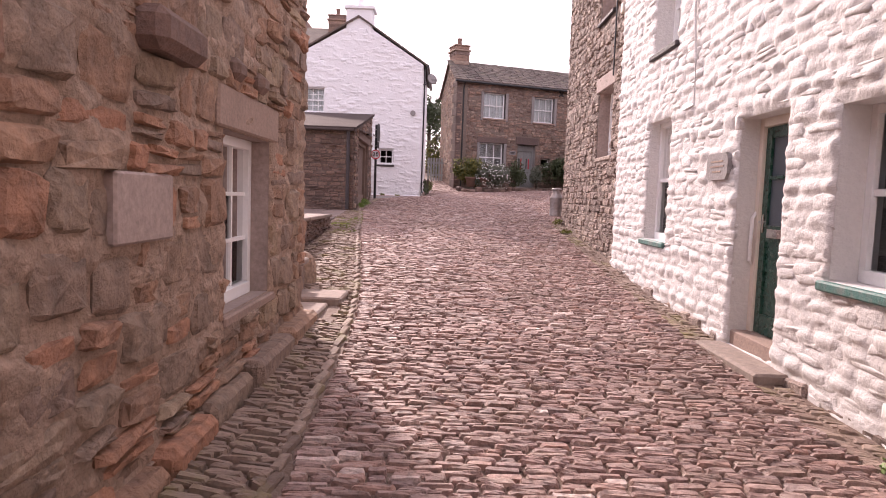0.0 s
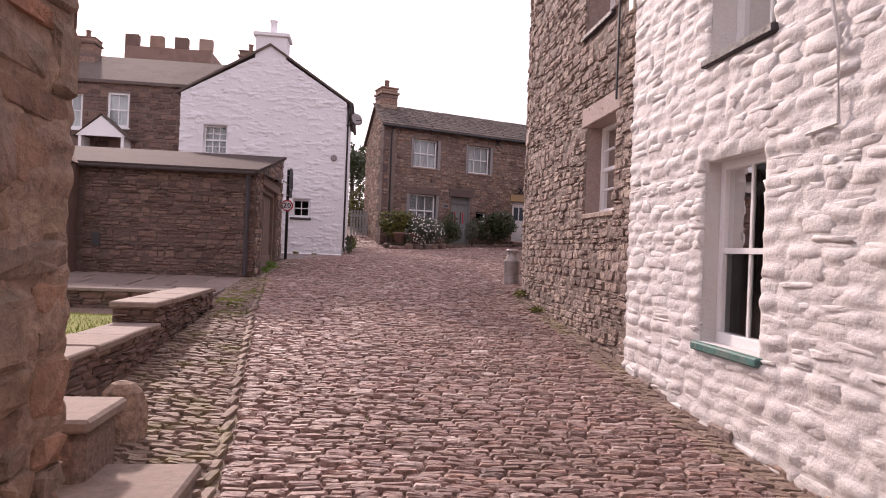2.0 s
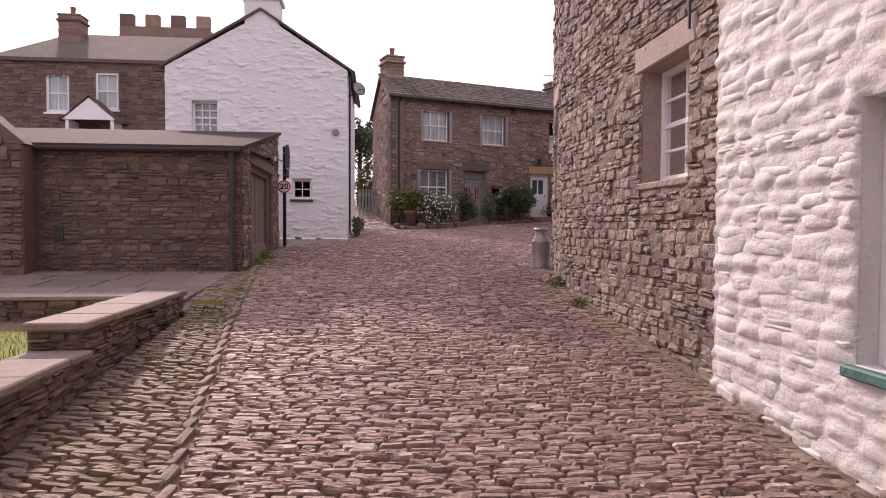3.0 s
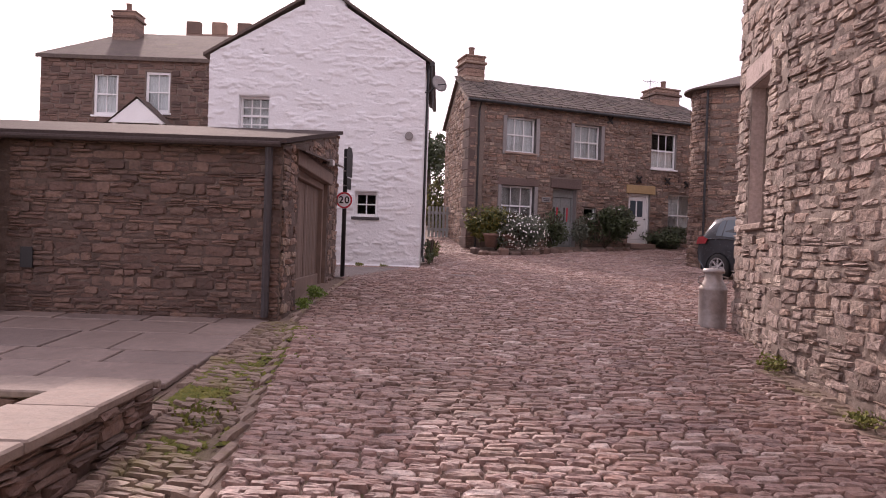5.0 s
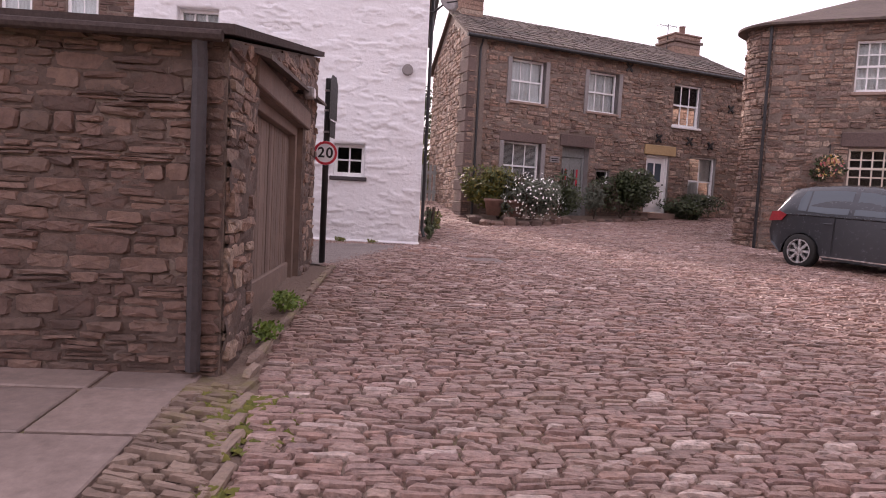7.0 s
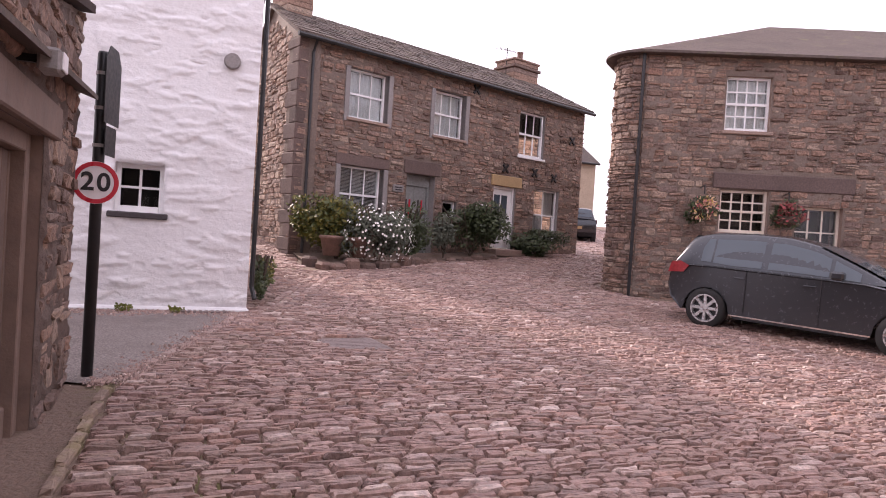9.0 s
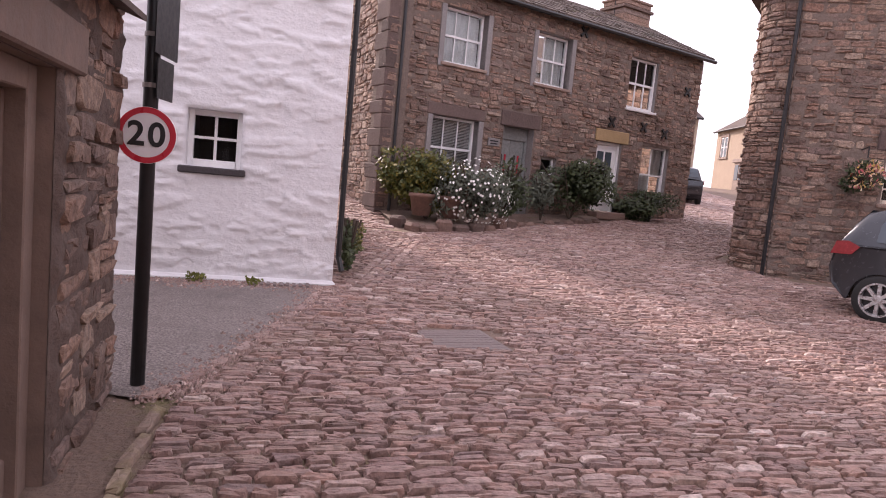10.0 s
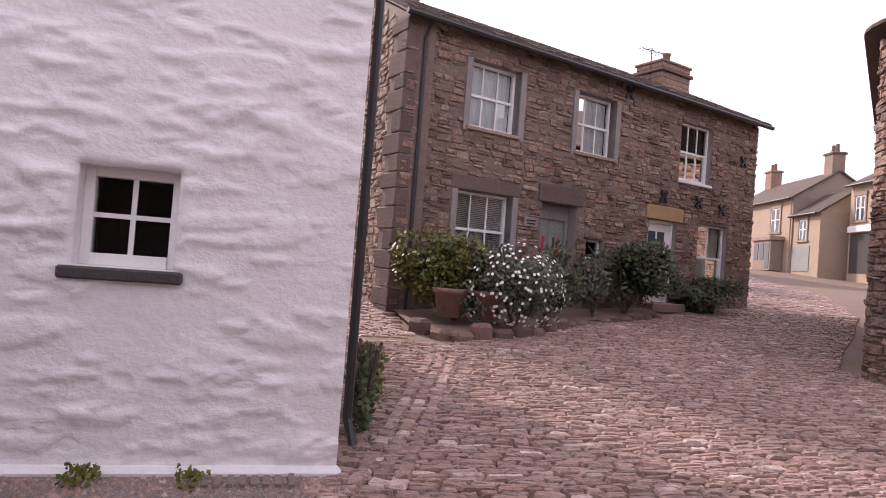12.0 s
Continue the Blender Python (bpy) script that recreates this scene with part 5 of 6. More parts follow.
    for s in (-1, 1):
        for x0, x1, t0, t1 in ((0.5, 0.66, 0.25, 0.0), (0.69, 1.4, 0.0, 0.0), (1.49, 2.28, 0.0, 0.0), (2.33, 2.66, 0.0, 0.12)):
            m_ = 8
            lo_ = [side(x0 + (x1 - x0) * i / m_, 0.12 + max(0, 0.14 * (1.0 - (x0 + (x1 - x0) * i / m_))), s, 0.006) for i in range(m_ + 1)]
            hi_ = [side(x0 + (x1 - x0) * i / m_, 0.86 - t0 * max(0, 1 - i / 3) - t1 * i / m_, s, 0.008) for i in range(m_ + 1)]
            Build().add(lo_ + hi_, [(i, i + 1, m_ + 2 + i, m_ + 1 + i) for i in range(m_)]).part("side_window", M_CARGLASS, c, smooth=True)
    def across(xa, xb):
        g_ = Build()
        pts = []
        for x in (xa, (xa + xb) / 2, xb):
            z1, w1 = float(np.interp(x, sx, sz)), float(np.interp(x, sx, sw))
            pts += [(x, y * w1, z1 + 0.058 - 0.02 * abs(y)) for y in (-0.9, -0.45, 0, 0.45, 0.9)]
        return g_.add(pts, [(j * 5 + i, j * 5 + i + 1, j * 5 + 6 + i, j * 5 + 5 + i) for j in (0, 1) for i in range(4)])
    across(0.12, 0.33).part("rear_window", M_CARGLASS, c)
    across(2.1, 2.98).part("windscreen", M_CARGLASS, c)
    for x in (0.66, 3.2):
        for s in (-1, 1):
            w = thing("wheel", Matrix.Translation((x, s * (W - 0.075), 0.3)) @ Matrix.Rotation(s * -math.pi / 2, 4, "X"), "", "")
            w.parent = c
            Build().lathe([(0.2, -0.1), (0.28, -0.1), (0.305, -0.07), (0.305, 0.07), (0.285, 0.098), (0.21, 0.1)], 32, cap=False).part("tyre", M_TYRE, w, smooth=True)
            rim = Build().lathe([(0.205, 0.02), (0.215, 0.1), (0.195, 0.1), (0.185, 0.05)], 32, cap=False)
            for i in range(8):
                a = math.pi / 4 * i
                q = Build().box(0.03, 0.2, -0.022, 0.022, 0.045, 0.085)
                rim.add([Matrix.Rotation(a, 3, "Z") @ Vector(p) for p in q.v], q.f)
            rim.lathe([(0.055, 0.04), (0.05, 0.095)], 14)
            rim.part("rim", M_ALLOY, w)
            Build().lathe([(0.19, 0.0), (0.19, 0.03)], 24).part("hub_well", M_BLACK, w)
    for s in (-1, 1):
        Build().prism([(0.03, 0.8), (0.08, 0.97), (0.22, 0.99), (0.36, 0.93), (0.28, 0.82)], s * (W + 0.006) - 0.02, s * (W + 0.006)).part("tail_light", M_RED, c, "red tail light")
        Build().prism([(3.35, 0.66), (3.62, 0.69), (3.86, 0.58), (3.6, 0.56)], s * (W - 0.02) - 0.02, s * (W - 0.02) + 0.02).part("headlight", M_SIGNWHITE, c)
        for x in (1.05, 2.0):
            Build().box(x, x + 0.16, s * (W + 0.01) - 0.015, s * (W + 0.01) + 0.015, 0.80, 0.825, 0.006).part("door_handle", paint, c)
        Build().box(2.35, 2.52, s * (W + 0.1) - 0.09, s * (W + 0.1) + 0.06, 0.94, 1.06, 0.03).part("wing_mirror", paint, c)
        Build().box(1.05, 2.85, s * (W + 0.004) - 0.01, s * (W + 0.004) + 0.008, 0.24, 0.26).part("sill_trim", M_CHROME, c)
        for x in (1.22, 2.22):
            Build().box(x - 0.004, x + 0.004, s * (W + 0.001) - 0.004, s * (W + 0.001) + 0.003, 0.3, 0.92).part("door_gap", M_BLACK, c)
    Build().box(-0.02, 0.04, -0.26, 0.26, 0.55, 0.67, 0.005).part("number_plate", M_LINTEL, c)
    return c
h0 = math.atan2(-0.75, 0.66) - radians(17)
cr = Matrix.Translation((5.85, 23.7, gz(5.85, 23.7) - 0.02)) @ Matrix.Rotation(h0, 4, "Z") @ Matrix.Rotation(0.03, 4, "Y") @ Matrix.Translation((-0.66, 0.78, 0))
car("parked_car", cr, M_CAR, "dark grey five-door hatchback parked on the cobbles")
car("far_car", Matrix.Translation((13.6, 39.9, gz(13.6, 39.9))) @ Matrix.Rotation(1.05, 4, "Z"), M_CAR, "dark car parked beyond the house with red rear lights")

# ---- far left: dark stone house with a porch, church battlements ----
f_open = [(1.95, 2.85, 6.35, 7.9), (3.85, 4.75, 6.5, 8.0), (0.9, 2.0, 4.2, 5.3)]
fh, FHM, FHL = wall("wall_far_house", (-15.3, 33), (-6.2, 33), 0.8, 8.46, f_open, M_MORTAR, "dark stone front of a house behind the garage", thick=0.4)
for o in f_open[:2]:
    window(FHM, *o, "white sash window with pale curtains on the far house", 2, 2, inside="full", sill=M_PAINT, back=0.06, jamb=0.09)
window(FHM, *f_open[2], "white ground floor window on the far house", 2, 2, inside="full", sill=M_PAINT, back=0.06)
fr_ = thing("roof_far_house", FHM, "dark slate roof of the far house", "roof", kind="structure")
Build().add([(-0.12, -0.15, 8.36), (FHL + 0.3, -0.15, 8.36), (FHL + 0.3, 3.4, 10.3), (1.4, 3.4, 10.3), (-0.12, -0.15, 8.5), (FHL + 0.3, -0.15, 8.5), (FHL + 0.3, 3.4, 10.42), (1.4, 3.4, 10.42)], [(0, 1, 2, 3), (7, 6, 5, 4), (0, 4, 5, 1), (1, 5, 6, 2), (0, 3, 7, 4), (2, 6, 7, 3)]).part("slates", M_SLATE, fr_)
chimney(FHM @ Matrix.Translation((1.9, 2.6, 9.6)), "stone chimney stack of the far house", 0.9, 0.8, 1.3, (0.0,), M_STONE)
chimney(FHM @ Matrix.Translation((9.2, 3.0, 9.6)), "stone chimney stack at the far house's end", 0.9, 0.8, 1.3, (0.0,), M_STONE)
po = thing("porch", FHM @ Matrix.Translation((4.0, -0.9, 0.75)), "white gabled porch hood on brackets", "porch")
Build().prism([(-1.0, 5.2), (0, 6.05), (1.0, 5.2)], -0.05, 0.05).part("gable_board", M_PAINT, po)
Build().add([(-1.1, -0.1, 5.15), (0, -0.1, 6.12), (0, 0.9, 6.12), (-1.1, 0.9, 5.15), (1.1, -0.1, 5.15), (1.1, 0.9, 5.15)], [(0, 1, 2, 3), (1, 4, 5, 2)]).part("roof", M_SLATE, po)
for x in (-0.9, 0.78):
    Build().box(x, x + 0.12, 0, 0.9, 4.4, 5.2).part("bracket", M_PAINT, po)
tw = thing("church_tower", Matrix.Translation((-16, 56, 3)), "battlemented top of a stone church tower beyond the roofs", "tower")
Build().box(-3.2, 3.2, 0, 6, 0, 13.6).part("shaft", M_STONE, tw)
for i in range(4):
    Build().box(-3.2 + 1.83 * i, -2.2 + 1.83 * i, 0, 0.5, 13.6, 14.5, 0.03).part("merlon", M_STONE, tw)

# ---- far right: pale sandstone houses up the street ----
def street_window(f, x0, z0, w, h):
    """A two-light sash in a dressed stone surround, on the front face of a far house."""
    win = Build().box(x0 - 0.16, x0, -0.07, 0.0, z0 - 0.05, z0 + h, 0.01).box(x0 + w, x0 + w + 0.16, -0.07, 0.0, z0 - 0.05, z0 + h, 0.01).part("window", M_COPING, f, "dressed stone window with two sashes")
    Build().box(x0 - 0.26, x0 + w + 0.26, -0.12, 0.0, z0 - 0.2, z0 - 0.055, 0.01).part("sill", M_COPING, win)
    Build().box(x0 - 0.2, x0 + w + 0.2, -0.09, 0.0, z0 + h + 0.004, z0 + h + 0.26, 0.01).part("lintel", M_COPING, win)
    for k in (0, 1):
        a, b = x0 + k * w / 2 + 0.03, x0 + (k + 1) * w / 2 - 0.03
        Build().box(a, a + 0.06, -0.04, 0, z0, z0 + h).box(b - 0.06, b, -0.04, 0, z0, z0 + h).box(a + 0.06, b - 0.06, -0.04, 0, z0 + h / 2 - 0.03, z0 + h / 2 + 0.03).box(a + 0.06, b - 0.06, -0.04, 0, z0 + h - 0.07, z0 + h).part("sash", M_PAINT, win)
        Build().box(a + 0.06, b - 0.06, -0.02, -0.004, z0, z0 + h).part("pane", M_CARGLASS, win)

def far_house(m, w, deep, h, rise, label, stacks=(), side=None):
    """A plain gabled house: its front looks to -y, its ridge runs along x."""
    f = thing("street_house", m, label, "house")
    Build().box(0, w, 0, deep, -1.5, h).part("wall", M_YELLOW, f)
    for x, k in ((0.004, 0.3), (w - 0.004, -0.3)):
        Build().add([(x, 0, h), (x, deep, h), (x, deep / 2, h + rise), (x + k, 0, h), (x + k, deep, h), (x + k, deep / 2, h + rise)], [(0, 1, 2), (5, 4, 3), (0, 2, 5, 3), (1, 4, 5, 2), (0, 3, 4, 1)]).part("gable", side or M_YELLOW, f)
    if side:
        Build().box(w, w + 0.03, 0.02, deep - 0.02, -1.5, h).part("rendered_end", side, f, "grey-white rendered gable end")
    for y0, y1 in ((-0.3, deep / 2), (deep + 0.3, deep / 2)):
        k = rise * 0.3 / (deep / 2)
        Build().add([(-0.15, y0, h - k), (w + 0.15, y0, h - k), (w + 0.15, y1, h + rise), (-0.15, y1, h + rise), (-0.15, y0, h - k + 0.14), (w + 0.15, y0, h - k + 0.14), (w + 0.15, y1, h + rise + 0.14), (-0.15, y1, h + rise + 0.14)],
                    [(0, 1, 2, 3), (7, 6, 5, 4), (0, 4, 5, 1), (1, 5, 6, 2), (2, 6, 7, 3), (3, 7, 4, 0)]).part("roof_slope", M_SLATE, f)
    Build().tube([(-0.1, -0.36, h - 0.1), (w + 0.1, -0.36, h - 0.1)], 0.07).part("gutter", M_BLACK, f)
    for x in stacks:
        z = h + rise
        st_ = Build().box(x - 0.55, x + 0.55, deep / 2 - 0.45, deep / 2 + 0.45, z - 0.5, z + 1.5, 0.03).box(x - 0.64, x + 0.64, deep / 2 - 0.54, deep / 2 + 0.54, z + 1.3, z + 1.45, 0.02).part("chimney", M_STONE, f, "brown stone chimney stack")
        for dx in (-0.25, 0.25):
            Build().lathe([(0.15, z + 1.5), (0.12, z + 2.0), (0.14, z + 2.05)], 10, Matrix.Translation((x + dx, deep / 2, 0))).part("pot", M_TERRA, st_)
    return f

def street():
    m = Matrix.Translation((36.2, 69.0, gz(34, 62))) @ Matrix.Rotation(radians(-105), 4, "Z")
    a = far_house(m, 10.4, 6.2, 5.3, 2.0, "pale sandstone street house with a bay and two chimneys", (0.7, 9.7), M_COPING)
    for x in (1.2, 7.3):
        street_window(a, x, 2.95, 1.35, 1.7)
    bay = Build().box(6.6, 9.3, -0.9, 0, 0, 2.2, 0.02).box(6.45, 9.45, -1.05, 0, 2.2, 2.5, 0.03).part("bay", M_COPING, a, "dressed stone ground floor bay")
    for x in (6.8, 7.65, 8.5):
        Build().box(x, x + 0.62, -0.93, -0.904, 0.15 if x > 8 else 0.8, 2.0).part("pane", M_CARGLASS, bay)
    Build().tube([(10.3, -0.1, 5.2), (10.3, -0.1, 0)], 0.05).part("downpipe", M_DRESSED, a)
    b = far_house(m @ Matrix.Translation((10.45, 0.05, 0)), 3.4, 4.4, 3.95, 1.5, "lower sandstone wing above a grey garage door")
    street_window(b, 0.9, 2.2, 0.95, 1.35)
    Build().box(0.1, 2.3, -0.04, 0, 0, 1.75, 0.01).part("garage_door", M_GREYPAINT, b)
    c = far_house(m @ Matrix.Translation((14.6, 1.5, 0)), 6.5, 6.0, 5.7, 1.6, "cream-jettied house with a dark passage beneath", (5.5,))
    for x in (0.6, 2.8):
        street_window(c, x, 3.4, 0.95, 1.5)
    Build().box(0.1, 6.3, -0.2, 0, 2.6, 3.0, 0.02).part("beam", M_PAINT, c)
    # Flat near-black panel painted for the shade inside the passage; no opening is cut.
    Build().box(0.2, 2.4, -0.03, 0, 0, 2.55).part("cart_door", M_DARK, c)
    far_house(Matrix.Translation((14.5, 53.2, gz(18, 53))) @ Matrix.Rotation(radians(-3), 4, "Z"), 8.4, 6.0, 4.4, 1.7, "white rendered cottage beyond the stone house", (), M_WHITE_SMOOTH)
street()
# unseen closing wall, added behind the start of the lane
endw, ENM, ENL = wall("wall_lane_end", (5, -9), (-4, -9), -1, 5, [], M_STONE, "unseen plain stone wall added to close the lane behind", thick=0.4)

# ---- covers and grates in the road ----
def road_plate(name, x, y, w, d, rot, label, bars):
    s = math.atan2(gz(x, y + 0.3) - gz(x, y - 0.3), 0.6)
    p = thing(name, Matrix.Translation((x, y, gz(x, y) + 0.008)) @ Matrix.Rotation(rot, 4, "Z") @ Matrix.Rotation(s, 4, "X"), label, "cover")
    Build().box(-w / 2, w / 2, -d / 2, d / 2, -0.05, 0.0, 0.004).part("plate", M_IRON, p)
    for i in range(bars):
        Build().box(-w / 2 + 0.03, w / 2 - 0.03, -d / 2 + d * (i + 0.3) / bars, -d / 2 + d * (i + 0.7) / bars, 0, 0.002).part("rib", M_IRON, p)
road_plate("manhole_cover", -0.03, 22.2, 0.62, 0.62, 0.15, "square cast iron manhole cover among the cobbles", 9)
road_plate("stop_tap_cover", 2.32, 21.45, 0.16, 0.22, 0.2, "small iron stop-tap cover in the cobbles", 4)

# ---- weeds and moss ----
for x, y, w, hgt, n, mt, lab in ((-2.2, 18.3, 0.16, 0.12, 500, M_WEED, "bright green weeds at the foot of the garage doors"), (-2.2, 17.4, 0.12, 0.1, 260, M_WEED, "tuft of weeds beside the garage"), (-2.3, 24.02, 0.13, 0.06, 160, M_MOSS, "grass tuft at the white wall's foot"), (-1.75, 24.03, 0.12, 0.045, 110, M_MOSS, "small weeds at the white wall's foot"),
                              (2.6, 15.0, 0.16, 0.1, 240, M_MOSS, "mossy tuft in the gutter by the stone wall"), (2.6, 13.6, 0.14, 0.07, 200, M_MOSS, "mossy tuft along the gutter"), (2.55, 3.4, 0.15, 0.1, 240, M_WEED, "weeds at the foot of the white wall"), (-2.05, 13.4, 0.2, 0.03, 250, M_MOSS, "small weeds among the verge stones")):
    t = tagged(leaves(n, (0, 0, hgt * 0.7), (w, w * 1.8, hgt * 0.8), 0.035, int(abs(x * 10 + y * 7)), 5).part("weeds", mt), lab, "weeds", kind="stuff")
    t.matrix_basis = Matrix.Translation((x, y, gz(x, y)))
rm = random.Random(12)
mb = Build()
for _ in range(5200):
    y = rm.uniform(12.2, 16.3)
    x = -2.42 + (y - 12) * 0.02 + abs(rm.gauss(0, 0.22))
    if noise.noise((x * 1.4, y * 1.4, 0)) < -0.05:
        continue
    z = gz(x, y) - 0.01
    a = rm.uniform(0, 6.3)
    q = rm.uniform(0.015, 0.04)
    mb.add([(x + q * math.cos(a + k), y + q * math.sin(a + k), z + rm.uniform(0, 0.03)) for k in (0, 1.6, 3.1, 4.7)] + [(x, y, z + q)], [(0, 1, 4), (1, 2, 4), (2, 3, 4), (3, 0, 4)])
tagged(mb.part("verge_moss", M_MOSS), "yellow-green moss on the cobbled verge", "moss", kind="stuff")

# ---- loose grit along the apron and the gable's foot ----
rg = random.Random(14)
gb = Build()
for _ in range(3800):
    if rg.random() < 0.6:
        f = rg.random() * 4
        k = int(f)
        (xa, ya), (xb, yb) = tp[1 + k], tp[2 + k]
        x, y = xa + (xb - xa) * (f - k) + rg.gauss(0.12, 0.13), ya + (yb - ya) * (f - k) + rg.gauss(0, 0.08)
    else:
        x, y = rg.uniform(-4, -1.1), 24.08 - abs(rg.gauss(0, 0.16))
    z, q = gz(x, y) + 0.008, rg.uniform(0.006, 0.02)
    gb.add([(x - q, y, z), (x, y - q, z), (x + q * 1.2, y, z), (x, y + q, z), (x, y, z + q * 1.1)], [(0, 1, 4), (1, 2, 4), (2, 3, 4), (3, 0, 4)])
tagged(gb.part("loose_grit", M_SETT), "loose grey grit and small gravel beside the tarmac", "gravel", kind="stuff")

# ---- bare stones showing at the foot of the white wall ----
foot_row = thing("wall_footing", Matrix(), "bare brown footing stones below the chipped whitewash", "footing", kind="structure")
rf = random.Random(5)
y = 10.4
while y > -3:
    w = rf.uniform(0.12, 0.38)
    if not 4.9 < y - w / 2 < 6.35:
        h = rf.uniform(0.01, 0.075)
        Build().box(-rf.uniform(0.025, 0.055), 0.05, -w / 2 + 0.01, w / 2 - 0.01, -0.12, h, 0.018).part("footing_stone", M_STONE_GREY if rf.random() < 0.7 else M_WHITE, foot_row).matrix_basis = Matrix.Translation((WX, y - w / 2, gz(WX, y))) @ Matrix.Rotation(rf.uniform(-0.1, 0.1), 4, "X")
    y -= w

# ---- mortar and limewash over the stones ----
def value_noise(u, z, seed):
    """Smooth random relief between -1 and 1, one unit to a lump."""
    t = np.random.default_rng(seed).uniform(-1, 1, (64, 64))
    a, b = np.floor(u).astype(int), np.floor(z).astype(int)
    fu, fz = u - a, z - b
    fu, fz = fu * fu * (3 - 2 * fu), fz * fz * (3 - 2 * fz)
    g = lambda i, j: t[(a + i) % 64, (b + j) % 64]
    return (g(0, 0) * (1 - fu) + g(1, 0) * fu) * (1 - fz) + (g(0, 1) * (1 - fu) + g(1, 1) * fu) * fz

def lumps(u, z, wide, high, seed, octaves=4):
    out, amp = 0.0, 1.0
    for k in range(octaves):
        out = out + amp * value_noise(u / wide * 2 ** k + 7.3 * k, z / high * 2 ** k + 3.1 * k, seed + k)
        amp *= 0.55
    return out

def ragged_mortar(level, rise, wide=0.16, high=0.09):
    """Pointing spread unevenly over the edges of the stones."""
    return lambda u, z, seed: level + rise * lumps(u, z, wide, high, seed)

def thick_wash(u, z, seed):
    """Limewash built up in soft ledges over coursed rubble."""
    a = z + 0.035 * lumps(u, z, 0.5, 0.3, seed, 2)
    row = np.floor(a / 0.125)
    b = u + 0.05 * value_noise(u / 0.2, z / 0.1, seed + 9) + 0.37 * row + 0.2 * np.sin(row * 5.1)
    cell = np.floor(b / 0.3)
    fu, fz = b / 0.3 - cell, a / 0.125 - row
    proud = 0.5 + 0.5 * np.sin(cell * 12.99 + row * 78.2)
    pillow = np.clip(np.sin(math.pi * fu), 0, 1) ** 0.5 * np.clip(np.sin(math.pi * fz), 0, 1) ** 0.7
    return 0.008 + pillow * (0.012 + 0.026 * proud) + 0.007 * lumps(u, z, 0.12, 0.06, seed + 3, 3)

def smooth_wash(u, z, seed):
    """Limewash worn smooth, with odd ledges and chips of stone showing through it."""
    ledge = lumps(u, z, 0.42, 0.16, seed, 4)
    fine = lumps(u, z, 0.3, 0.1, seed + 8, 4)
    return 0.022 + 0.016 * np.clip((ledge - 0.3) * 3, 0, 1) - 0.022 * np.clip((-ledge - 0.85) * 3, 0, 1) + 0.014 * np.clip((fine - 0.5) * 4, 0, 1) + 0.006 * lumps(u, z, 0.9, 0.5, seed + 5, 2) + 0.003 * fine

def skin(parent, name, material, u0, u1, z0, z1, openings, relief, step, seed, top=None):
    """A thin uneven coat on a wall's frame, drawn back to nothing round its openings. top(u): the coat's upper edge."""
    def cuts(lo, hi, marks):
        ms = sorted({lo, hi, *[v for v in marks if lo < v < hi]})
        return np.concatenate([np.linspace(p, q, max(1, int(math.ceil((q - p) / step))), endpoint=False) for p, q in zip(ms, ms[1:])] + [[hi]])
    us, zs = cuts(u0, u1, [v for o in openings for v in o[:2]]), cuts(z0, z1, [v for o in openings for v in o[2:]])
    U, Z = np.meshgrid(us, zs)
    if top is not None:
        Z = np.minimum(Z, top(U))
    H = relief(U, Z, seed)
    for a, c, e, g in openings:
        d = np.hypot(np.maximum(np.maximum(a - U, U - c), 0), np.maximum(np.maximum(e - Z, Z - g), 0))
        k = np.clip(d / 0.06, 0, 1)
        H = H * np.sqrt(k * (2 - k))
    n = len(us)
    V = np.stack([U, -np.maximum(H, -0.02) - 0.003, Z], -1).reshape(-1, 3)
    F = []
    for j in range(len(zs) - 1):
        zc = (zs[j] + zs[j + 1]) / 2
        rows = [o for o in openings if o[2] < zc < o[3]]
        for i in range(n - 1):
            uc = (us[i] + us[i + 1]) / 2
            if not any(o[0] < uc < o[1] for o in rows):
                F.append((j * n + i, j * n + i + 1, (j + 1) * n + i + 1, (j + 1) * n + i))
    me = bpy.data.meshes.new(name)
    me.from_pydata(V.tolist(), [], F)
    me.materials.append(material)
    me.shade_smooth()
    ob = new(name, me)
    ob.parent = parent
    return ob
skin(white_wall, "limewash", M_WHITE, 0, 12.0, -0.1, 6.6, w_open, thick_wash, 0.028, 101)
skin(stone_wall, "pointing", M_MORTAR, 0, SL, 0.2, 7.4, s_open, ragged_mortar(0.012, 0.017), 0.03, 102)
skin(bend_wall, "pointing", M_MORTAR, 0, BL, 0.5, 7.4, c_open, ragged_mortar(0.012, 0.017), 0.03, 103)
skin(left_wall, "pointing", M_MORTAR_WARM, 4.5, LL, -0.1, 3.6, l_open, ragged_mortar(0.012, 0.024, 0.3, 0.14), 0.024, 104)
skin(left_end, "pointing", M_MORTAR_WARM, 0, EL, -0.1, 5.2, [], ragged_mortar(0.012, 0.02, 0.24, 0.14), 0.05, 105)
skin(gar_front, "pointing", M_MORTAR_DARK, 3.7, FL, 0.6, 3.08, [], ragged_mortar(0.006, 0.014, 0.12, 0.06), 0.03, 106)
skin(gar_side, "pointing", M_MORTAR_DARK, 0, GL, 0.7, 3.9, g_open, ragged_mortar(0.014, 0.018), 0.03, 107, lambda u: 3.08 + 0.19 * u)
skin(wh, "limewash", M_WHITE_SMOOTH, 0, HL, 1.4, WH_TOP, wh_open, smooth_wash, 0.02, 108, lambda u: WH_EAVE + (WH_TOP - WH_EAVE) * np.minimum(1, np.minimum(u / 2.1, (5.0 - u) / 1.9)))
